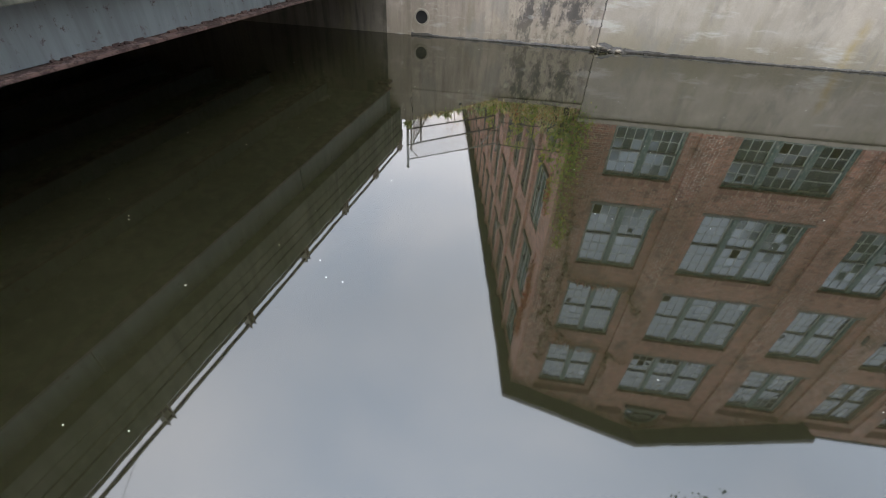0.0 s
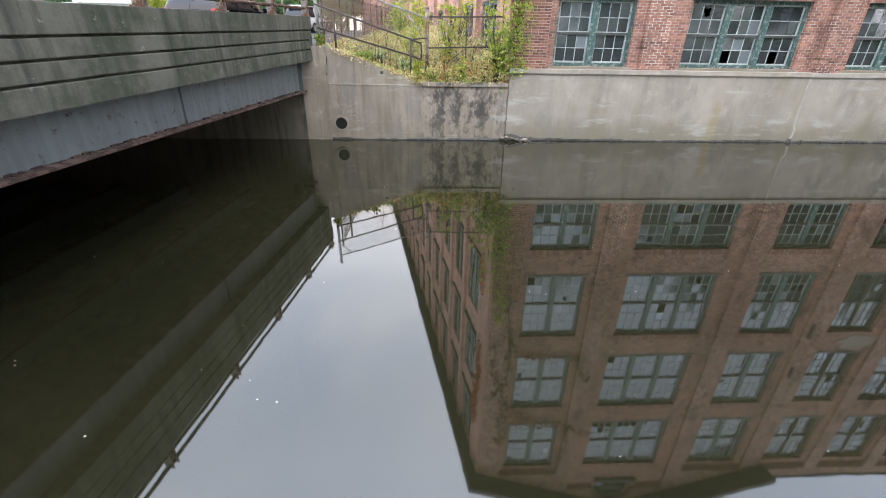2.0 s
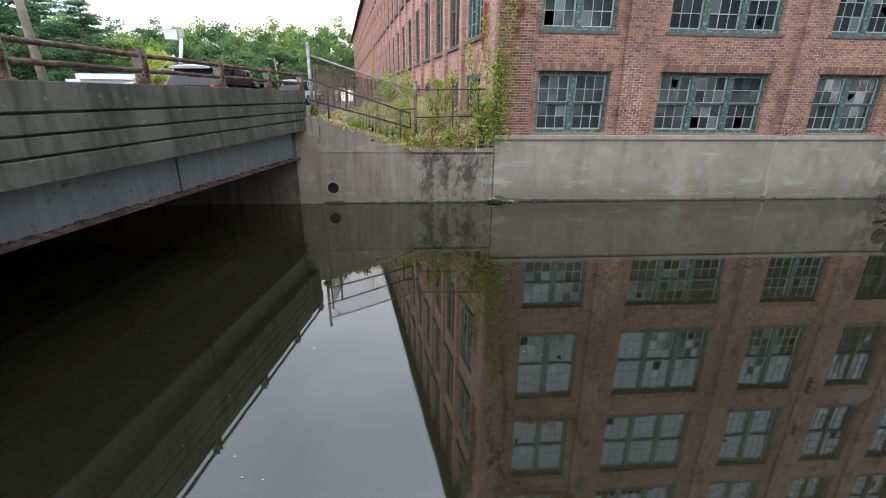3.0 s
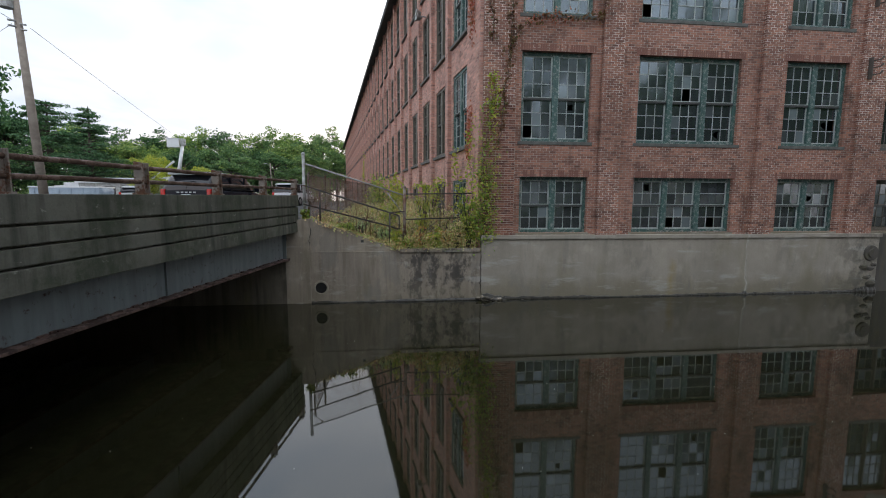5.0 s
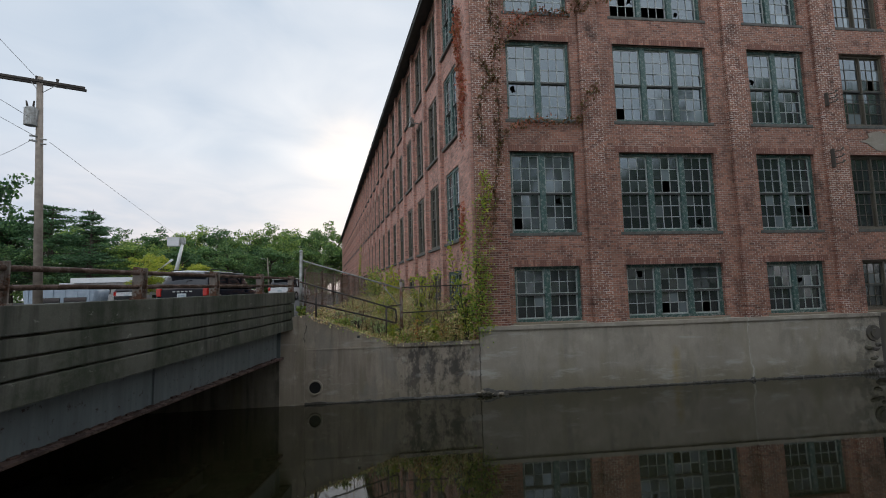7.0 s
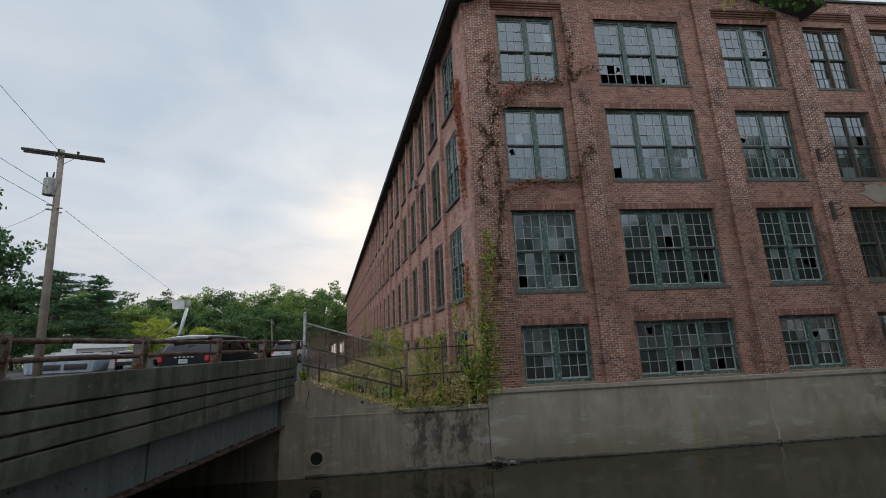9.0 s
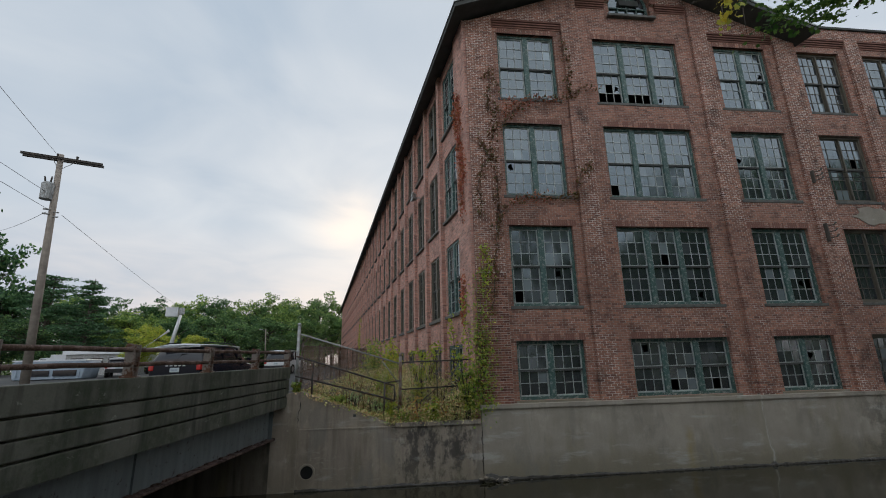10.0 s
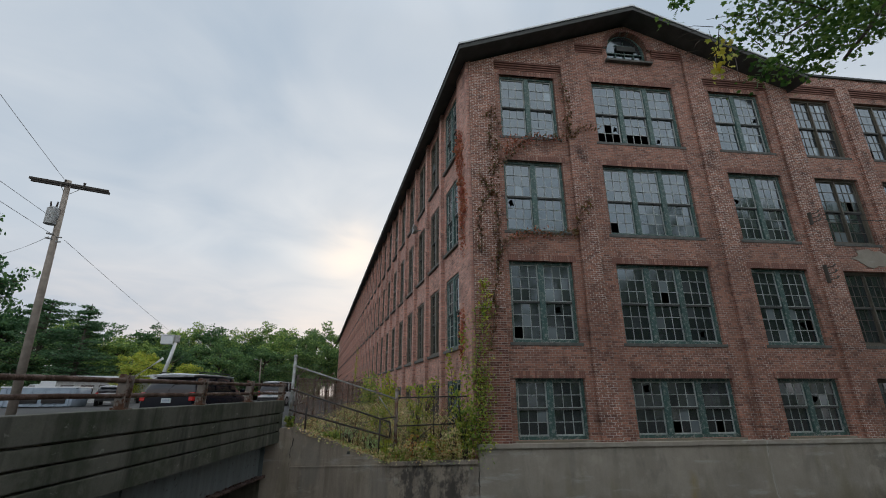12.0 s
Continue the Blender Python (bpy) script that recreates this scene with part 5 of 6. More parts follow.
make_weeds()
shrub("leafy green shrub growing against the mill corner", (2.25, 14.0, 1.7), (0.35, 0.25), 2.0, 750, 0.09, LEAF_VINE, 41)
shrub("yellow-green sapling by the gate post", (0.9, 15.2, 1.8), (0.5, 0.5), 2.0, 600, 0.09, LEAF_LIGHT, 42)
shrub("yellow-green sapling behind the handrail", (-0.4, 16.0, 2.0), (0.7, 0.6), 1.4, 700, 0.08, LEAF_LIGHT, 43)
shrub("small bushy sapling beside the side wall", (1.3, 17.0, 2.1), (0.4, 0.8), 2.0, 600, 0.09, LEAF_LIGHT, 44)
for weed_x, weed_y, weed_h, weed_seed in ((-0.05, 14.05, 0.6, 71), (0.55, 13.97, 0.55, 72), (1.2, 13.99, 0.75, 73), (1.9, 13.98, 0.9, 74), (2.3, 13.97, 1.2, 75), (1.55, 14.6, 1.3, 76), (0.7, 14.7, 1.1, 77)):
    shrub("bushy yellow-green weed crowding the coping edge", (weed_x, weed_y, slope_level(weed_x, weed_y) + 0.02), (0.34, 0.2), weed_h, 420, 0.075, LEAF_LIGHT if weed_seed % 2 else LEAF_WEED, weed_seed, name="weed_clump")
shrub("low orange-red weed among the grass by the gate", (0.75, 13.98, 1.68), (0.3, 0.15), 0.7, 260, 0.05, LEAF_ORANGE, 61)
shrub("low orange-red weed among the grass by the gate", (1.6, 14.05, 1.7), (0.35, 0.2), 0.6, 260, 0.05, LEAF_ORANGE, 62)
shrub("low grey-green weed on the slope", (-1.2, 14.6, 2.2), (0.4, 0.25), 0.45, 260, 0.06, LEAF_SAGE, 63)
shrub("low grey-green weed on the slope", (-0.5, 14.3, 1.95), (0.35, 0.2), 0.45, 260, 0.06, LEAF_SAGE, 64)
shrub("tangled bush against the long brick wall", (0.1, 24.0, 2.4), (0.6, 1.5), 2.0, 900, 0.14, LEAF_LIGHT, 48)
shrub("tangled bush against the long brick wall", (-1.3, 31.0, 2.6), (0.7, 2.0), 2.2, 900, 0.16, LEAF_VINE, 49)
shrub("low green weed growing on the parapet end", (-2.85, 14.0, 2.62), (0.22, 0.15), 0.3, 160, 0.09, LEAF_VINE, 45)
shrub("low leafy weed at the top of the wing wall", (-1.6, 14.15, 2.2), (0.4, 0.2), 0.35, 240, 0.09, LEAF_VINE, 46)
shrub("low leafy weed spilling over the coping", (0.35, 13.95, 1.7), (0.4, 0.12), 0.3, 240, 0.09, LEAF_VINE, 47)


def creeper(name, label, runs, per, size, material, seed, spread, stem=0.012, offset=(0, -0.12, 0)):
    """A climbing plant: stems along the runs on a wall with leaves round them. Runs are lists of world points."""
    rng = np.random.default_rng(seed)
    c = thing(name, pose(0, 0, 0), label, "vine")
    spots = []
    for run in runs:
        bm = bmesh.new()
        p = [np.array(q, float) + offset for q in run]
        fine = []
        for a, b in zip(p, p[1:]):
            m = max(2, int(np.linalg.norm(b - a) / 0.15))
            for t in np.linspace(0, 1, m, endpoint=False):
                fine.append(a + (b - a) * t + rng.normal(size=3) * (0.035, 0.004, 0.035))
        fine.append(p[-1])
        tube(bm, fine, list(np.linspace(stem, stem * 0.4, len(fine))), 5)
        part("stem", bm, BARK, c)
        for q in fine:
            k = rng.poisson(per)
            if k:
                spots.append(q + rng.normal(size=(k, 3)) * spread)
    s = np.concatenate(spots)
    ob = new("foliage", leaves_mesh("foliage", s, rng.uniform(size * 0.6, size * 1.2, len(s)), material, "oval", seed))
    ob.parent = c


Y = FACE - 0.02
creeper("ivy", "leafy green ivy covering the foot of the corner", [[(2.75, Y, 1.9), (2.8, Y, 3.0), (2.78, Y, 4.6), (2.95, Y, 6.2)], [(2.7, Y, 2.0), (2.62, Y, 3.4), (2.68, Y, 4.4)], [(2.75, Y, 2.2), (2.95, Y, 3.6), (2.9, Y, 4.2)]],
        30, 0.085, LEAF_VINE, 51, (0.20, 0.08, 0.17))
creeper("creeper", "green creeper tuft high on the brick corner", [[(3.02, Y, 6.0), (3.05, Y, 6.9), (3.0, Y, 7.0)]], 16, 0.11, LEAF_LIGHT, 52, (0.10, 0.05, 0.16))
creeper("creeper", "brown withered creeper climbing round the first windows",
        [[(3.2, Y, 5.0), (3.4, Y, 6.6), (3.55, Y, 8.3), (4.3, Y, 8.9), (5.6, Y, 9.0), (6.5, Y, 9.05)], [(3.5, Y, 7.6), (3.6, Y, 9.5), (3.5, Y, 11.0), (3.7, Y, 12.6)],
         [(3.6, Y, 11.6), (4.2, Y, 12.2), (5.0, Y, 12.95), (6.4, Y, 13.0), (7.2, Y, 13.5), (7.8, Y, 13.6)], [(3.0, Y, 8.2), (2.9, Y, 9.6), (3.4, Y, 10.6)], [(3.4, Y, 12.3), (3.55, Y, 14.2), (3.9, Y, 13.4)],
         [(6.6, Y, 13.1), (6.7, Y, 14.6), (6.5, Y, 15.6)], [(3.4, Y, 10.4), (3.0, Y, 11.2)], [(6.4, Y, 9.1), (6.7, Y, 9.8), (7.1, Y, 10.4)]],
        7.5, 0.10, LEAF_BROWN, 53, (0.09, 0.035, 0.09))
creeper("creeper", "red autumn creeper under the upper window", [[(4.1, Y, 12.9), (4.6, Y, 12.6), (5.2, Y, 12.95), (6.2, Y, 12.95)], [(4.0, Y, 12.3), (4.4, Y, 12.6)], [(4.2, Y, 8.95), (5.4, Y, 9.0)]], 13, 0.09, LEAF_RED, 54, (0.12, 0.04, 0.10))


def on_side(run):
    return [tuple((SIDE @ Vector((a, 0.16, z)))[:]) for a, z in run]


creeper("creeper", "red creeper on the side wall by the corner", [on_side(r) for r in (
    [(0.7, 8.5), (0.6, 9.5), (0.8, 11.2), (0.6, 12.6), (0.9, 13.6)], [(0.4, 9.8), (0.5, 11.0)], [(1.0, 4.8), (0.8, 6.2)], [(0.9, 12.0), (1.2, 13.2)])],
    26, 0.10, LEAF_RED, 55, (0.04, 0.17, 0.17), 0.01, (0, 0, 0))
creeper("creeper", "yellow-green creeper on the lower side wall", [on_side(r) for r in (
    [(0.6, 1.8), (0.5, 3.6), (0.7, 5.0), (0.5, 5.6)], [(2.3, 2.0), (2.2, 4.2), (2.4, 5.0)], [(0.9, 2.0), (1.0, 3.4)], [(42.0, 2.2), (42.3, 6.0), (42.1, 9.0)], [(44.0, 2.2), (44.2, 7.0)], [(43, 2.2), (43.1, 8.0)])],
    8, 0.13, LEAF_LIGHT, 56, (0.08, 0.2, 0.2), 0.012, (0, 0, 0))


# ---- trees ----
def tree_meshes(kind, seed):
    """Trunk and crown of a tree about ten metres tall, its foot at the origin."""
    rng = np.random.default_rng(seed)
    bm = bmesh.new()
    centres, radii = [], []
    if kind == "pine":
        tube(bm, [(0, 0, -0.3), (0.05, 0, 5), (0, 0, 10)], [0.22, 0.14, 0.03], 8)
        for k in range(46):
            z = 2.2 + 7.6 * (k / 46) + rng.normal(0, 0.1)
            reach = (10.4 - z) * rng.uniform(0.22, 0.48) + 0.3
            a = rng.uniform(0, 6.28)
            tip = (reach * math.cos(a), reach * math.sin(a), z + 0.12 * reach)
            tube(bm, [(0, 0, z - 0.1), tip], [0.05, 0.012], 5)
            for q in (0.45, 0.7, 0.95):
                centres.append((tip[0] * q, tip[1] * q, z + 0.12 * reach * q))
                radii.append((0.5 + 0.16 * reach, 0.5 + 0.16 * reach, 0.13))
        pts = clumps(rng, centres, radii, 46)
        return mesh_of("trunk", bm, BARK), leaves_mesh("crown", pts, rng.uniform(0.14, 0.3, len(pts)), LEAF_PINE, "needle", seed)
    tube(bm, [(0, 0, -0.3), (0.08, 0.05, 2.5), (0, 0.1, 5), (0.1, 0, 8.3)], [0.26, 0.19, 0.13, 0.03], 8)
    for k in range(26):
        z = rng.uniform(2.0, 8.2)
        a = rng.uniform(0, 6.28)
        reach = (3.3 - 0.10 * (z - 4.6) ** 2) * rng.uniform(0.55, 1.1)
        tip = np.array((reach * math.cos(a), reach * math.sin(a), z + rng.uniform(0.3, 1.5)))
        tube(bm, [(0.05, 0.05, z - 0.5), tuple(tip * (0.5, 0.5, 1) - (0, 0, 0.35)), tuple(tip)], [0.08, 0.05, 0.015], 5)
        for j in range(4):
            centres.append(tip * (1 - 0.22 * j, 1 - 0.22 * j, 1) + rng.normal(size=3) * 0.35)
            radii.append(rng.uniform(0.5, 0.95, 3) * (1, 1, 0.7))
    pts = clumps(rng, centres, radii, 62)
    material = {"dark": LEAF_FAR, "light": LEAF_LIGHT}[kind]
    return mesh_of("trunk", bm, BARK), leaves_mesh("crown", pts, rng.uniform(0.14, 0.32, len(pts)), material, "oval", seed)


def make_trees():
    kinds = {}
    label = {"dark": "leafy deciduous tree at the edge of the woods", "light": "yellow-green young tree behind the parking yard", "pine": "dark white pine with layered branches"}
    rng = np.random.default_rng(77)

    def plant(kind, variant, x, y, height, wide=1.0, lab=""):
        key = (kind, variant)
        m = pose(x, y, far_level(y) - 0.1, 0, 0, rng.uniform(0, 360)) @ Matrix.Diagonal((height / 10 * wide, height / 10 * wide, height / 10, 1))
        if key not in kinds:
            t = thing("tree" if kind != "pine" else "pine_tree", m, label[kind], "tree", "woods behind the yard")
            for n, me in zip(("trunk", "crown"), tree_meshes(kind, 100 + 7 * variant + len(kind))):
                new(n, me).parent = t
            kinds[key] = t
        else:
            t = kinds[key]
            c = copy_thing(t, Matrix())
            c.matrix_basis = m
            t = c
        if lab:
            t["label"] = lab
        return t

    skyline = [(-66, 16.5), (-61, 15.0), (-56, 13.5), (-52, 15.0), (-47.5, 14.2), (-42.5, 15.4), (-38, 14.5), (-34.5, 13.9), (-31, 14.0), (-27, 14.6), (-23, 15.2), (-19.5, 15.0), (-16.0, 14.6), (-13.4, 15.6)]
    for k, (x, top) in enumerate(skyline):
        far = 1.0 if x < -18 else 1.26  # the last ones stand behind the mill's end
        plant("dark", k % 4, x * far + rng.normal(0, 0.5), 100 * far + rng.normal(0, 3), top * far * rng.uniform(0.93, 1.04), 0.95 / far)
        if x < -18:
            plant("dark", (k + 2) % 4, x + rng.normal(0, 0.8), 92 + rng.normal(0, 2), top * rng.uniform(0.66, 0.84), 1.1)
            plant("dark", (k + 1) % 4, x * 0.96 + rng.normal(0, 0.8), 84 + rng.normal(0, 2), top * rng.uniform(0.42, 0.6), 1.3)
    plant("dark", 1, -54.5, 61, 23.5, 0.75, "tall leafy tree standing over the yard's edge")
    plant("dark", 3, -60, 66, 19, 0.9, "tall leafy tree standing over the yard's edge")
    plant("dark", 0, -50.5, 63, 11, 1.2)
    plant("dark", 2, -56, 55, 9, 1.4)
    plant("pine", 0, -43.2, 60, 12.6, 1.6)
    plant("pine", 1, -39.2, 61, 10.2, 1.7)
    plant("pine", 0, -47, 64, 12.5, 1.5)
    plant("pine", 1, -50, 78, 15.5, 1.0)
    plant("dark", 2, -36, 64, 8.2, 1.2)
    plant("dark", 1, -42, 56, 7.0, 1.4)
    plant("dark", 0, -47, 55, 7.5, 1.3)
    plant("light", 0, -25.2, 47, 5.0, 1.1)
    plant("light", 1, -30, 60, 6.5, 1.2)
    plant("light", 1, -22.5, 52, 4.6, 1.1)
    plant("dark", 3, -32, 70, 8.0, 1.2), plant("dark", 1, -26, 72, 8.5, 1.2), plant("dark", 2, -20, 74, 8.0, 1.2), plant("dark", 0, -15, 76, 8.0, 1.2)
    plant("dark", 1, -18.5, 122, 13, 1.3), plant("dark", 2, -14.5, 125, 13, 1.3), plant("dark", 3, -21.5, 116, 10, 1.5)
    # trees on the near bank, behind the camera; seen in the window glass
    for k, (x, y, hgt) in enumerate(((-12.5, -9, 12), (-5.5, -11, 15), (0.5, -12, 13.5), (6.5, -11, 14), (-19, -11, 14), (17, -10, 14), (24, -10, 13), (31, -11, 14), (-9, -15, 14), (-2, -16, 15.5), (4, -16, 14), (11, -15, 14.5), (20, -15, 14), (27, -15, 14), (37, -13, 14), (25, -5.5, 17), (32, -7, 19), (40, -8, 20), (47, -10, 21), (54, -9, 20), (62, -12, 21), (45, -17, 19))):
        t = plant("dark", k % 4, x, y, hgt, 1.05, "leafy tree on the near canal bank")
        t.location.z = 1.6
        t["group"] = "trees on the near bank"


make_trees()


def make_undergrowth():
    rng = np.random.default_rng(15)
    c, r = [], []
    for k in range(260):
        x, y = rng.uniform(-75, -14), rng.uniform(80, 104)
        c.append((x, y, far_level(y) + rng.uniform(0.2, 3.6))), r.append((1.6, 1.4, 1.0))
    p = clumps(rng, c, r, 70)
    near = clumps(rng, [(rng.uniform(-28, 45), rng.uniform(-19, -15), 1.6 + 8.5 * rng.random() ** 1.3) for k in range(520)], [(1.5, 1.2, 1.0)] * 520, 60)
    stuff("bank_thicket", leaves_mesh("bank_thicket", near, rng.uniform(0.25, 0.45, len(near)), LEAF_FAR, "oval", 13), "dense green thicket on the near canal bank", "bushes")
    stuff("undergrowth", leaves_mesh("undergrowth", p, rng.uniform(0.25, 0.5, len(p)), LEAF_FAR, "oval", 3), "dense bushes at the foot of the woods", "bushes")


make_undergrowth()


def make_maple():
    """The maple whose outer boughs hang into the view."""
    rng = np.random.default_rng(91)
    t = thing("maple_tree", pose(0, 0, 0), "maple with green and yellowing leaves hanging over the canal", "tree")
    bm = bmesh.new()
    foot, fork = (12.5, -1.8, 1.6), (12.2, -1.4, 6.5)
    tube(bm, [foot, (12.4, -1.7, 4), fork, (12.0, -1.0, 10), (12.2, -1.5, 14)], [0.33, 0.27, 0.24, 0.16, 0.05], 12)
    part("trunk", bm, BARK, t)
    limbs = [[fork, (11.0, 1.8, 9.2), (9.9, 4.0, 10.8), (9.32, 4.9, 11.19)], [(9.9, 4.0, 10.8), (8.9, 4.7, 11.0), (8.2, 4.9, 10.74)],
             [fork, (13, 3, 9.5), (11, 6, 11.5)], [fork, (14, -4, 10), (15, -6, 12)], [fork, (9.5, -3.5, 10), (8, -5, 12)]]
    bm = bmesh.new()
    for l in limbs:
        fine = []
        for a, b in zip(l, l[1:]):
            for q in np.linspace(0, 1, 6, endpoint=False):
                fine.append(np.array(a) + (np.array(b) - np.array(a)) * q + rng.normal(size=3) * 0.03)
        fine.append(np.array(l[-1]))
        tube(bm, fine, list(np.linspace(0.075, 0.008, len(fine))), 7)
    boughs = [[(9.32, 4.9, 11.19), (8.57, 4.95, 10.12), (8.04, 5.0, 9.49), (7.52, 5.05, 8.96)], [(8.2, 4.9, 10.74), (7.41, 4.95, 9.89), (6.79, 5.0, 9.51), (6.35, 5.0, 9.26)], [(7.41, 4.95, 9.89), (6.96, 5.0, 10.07), (5.97, 5.0, 10.04), (5.0, 5.0, 9.94)]]
    for l, thick in zip(boughs, (0.05, 0.026, 0.016)):
        tube(bm, [Vector(q) + Vector(rng.normal(size=3)) * 0.015 for q in l], list(np.linspace(thick, thick * 0.45, len(l))), 8)
    # bare twigs
    for k in range(34):
        a = np.array((rng.uniform(4.8, 8.2), 5.0 + rng.normal(0, 0.2), 0))
        a[2] = 8.3 + (a[0] - 5) * 0.35 + rng.uniform(0.2, 1.2)
        d = rng.normal(size=3) * 0.28 + (-0.3, 0, -0.12)
        tube(bm, [a, a + d * 0.6 + (0, 0, 0.03), a + d], [0.008, 0.006, 0.003], 4)
    part("bough", bm, BARK, t)
    # sprays of leaves along the outer boughs
    sprays = [(4.53, 5.0, 9.65, 0.23, 9), (5.52, 5.0, 9.53, 0.25, 11), (6.21, 5.0, 9.82, 0.46, 34), (6.01, 5.0, 9.21, 0.32, 22), (5.92, 5.0, 8.58, 0.25, 16), (7.17, 5.0, 9.38, 0.55, 66), (6.9, 5.0, 8.92, 0.37, 34), (7.84, 5.0, 9.74, 0.63, 90), (7.99, 5.0, 10.21, 0.63, 80), (8.37, 5.0, 9.63, 0.23, 10), (6.85, 5.0, 8.61, 0.13, 5), (6.65, 5.0, 10.0, 0.41, 28),
              (8.9, 5, 10.2, 0.45, 110), (7.6, 5, 10.5, 0.5, 110), (8.6, 5, 10.8, 0.5, 120), (6.6, 5, 10.6, 0.4, 60), (9.3, 4.6, 10.6, 0.5, 120)]
    spots = [np.array(s[:3]) + rng.normal(size=(int(s[4] * 5.2), 3)) * s[3] * (0.48, 0.9, 0.38) for s in sprays]
    crown = clumps(rng, [(13.5 + rng.normal(0, 2.8), -3.4 + rng.normal(0, 2), 13.0 + rng.normal(0, 2.6)) for k in range(110)], [(1.1, 1.1, 0.7)] * 110, 90)
    s = np.concatenate(spots + [crown])
    ob = new("foliage", leaves_mesh("foliage", s, rng.uniform(0.05, 0.105, len(s)), LEAF_MAPLE, "maple", 6, 0.5))
    ob.parent = t
    y = np.concatenate([np.array(c) + rng.normal(size=(n, 3)) * (0.085, 0.1, 0.085) for c, n in (((5.12, 5.0, 8.89), 22), ((5.02, 5.0, 8.47), 36))])
    ob = new("yellow_foliage", leaves_mesh("yellow_foliage", y, rng.uniform(0.06, 0.11, len(y)), LEAF_YELLOW, "maple", 8, 0.3))
    ob.parent = t


make_maple()


# ---- vehicles and yard ----
def wheel(parent, x, y, r=0.39, w=0.26):
    bm = bmesh.new()
    bmesh.ops.create_cone(bm, cap_ends=True, segments=24, radius1=r, radius2=r, depth=w, matrix=Matrix.Translation((x, y, r)) @ Matrix.Rotation(radians(90), 4, "Y"))
    bmesh.ops.bevel(bm, geom=[e for e in bm.edges if len(e.link_faces) == 2 and e.calc_face_angle() > 1], offset=0.03, segments=2, affect="EDGES")
    t = part("wheel", bm, RUBBER, parent)
    bm = bmesh.new()
    bmesh.ops.create_cone(bm, cap_ends=True, segments=20, radius1=r * 0.62, radius2=r * 0.55, depth=w + 0.02, matrix=Matrix.Translation((x, y, r)) @ Matrix.Rotation(radians(90), 4, "Y"))
    part("rim", bm, CAR_SILVER, t)


def loft(bm, sections):
    """Skin over cross sections: (y, half width low, half width high, z low, z high), corners rounded."""
    rings = []
    for y, a, b, z0, z1 in sections:
        r = 0.09
        out = [(-a, z0 + r), (-a * 0.5 - b * 0.5 - 0.01, (z0 + z1) / 2), (-b, z1 - r), (-b + r, z1 - 0.015), (0, z1 + 0.02), (b - r, z1 - 0.015), (b, z1 - r), (a * 0.5 + b * 0.5 + 0.01, (z0 + z1) / 2), (a, z0 + r), (a - r, z0), (-a + r, z0)]
        rings.append([bm.verts.new((x, y, z)) for x, z in out])
    n = len(rings[0])
    for p, q in zip(rings, rings[1:]):
        for k in range(n):
            bm.faces.new((p[k], p[(k + 1) % n], q[(k + 1) % n], q[k])).smooth = True
    bm.faces.new(rings[0][::-1]), bm.faces.new(rings[-1])


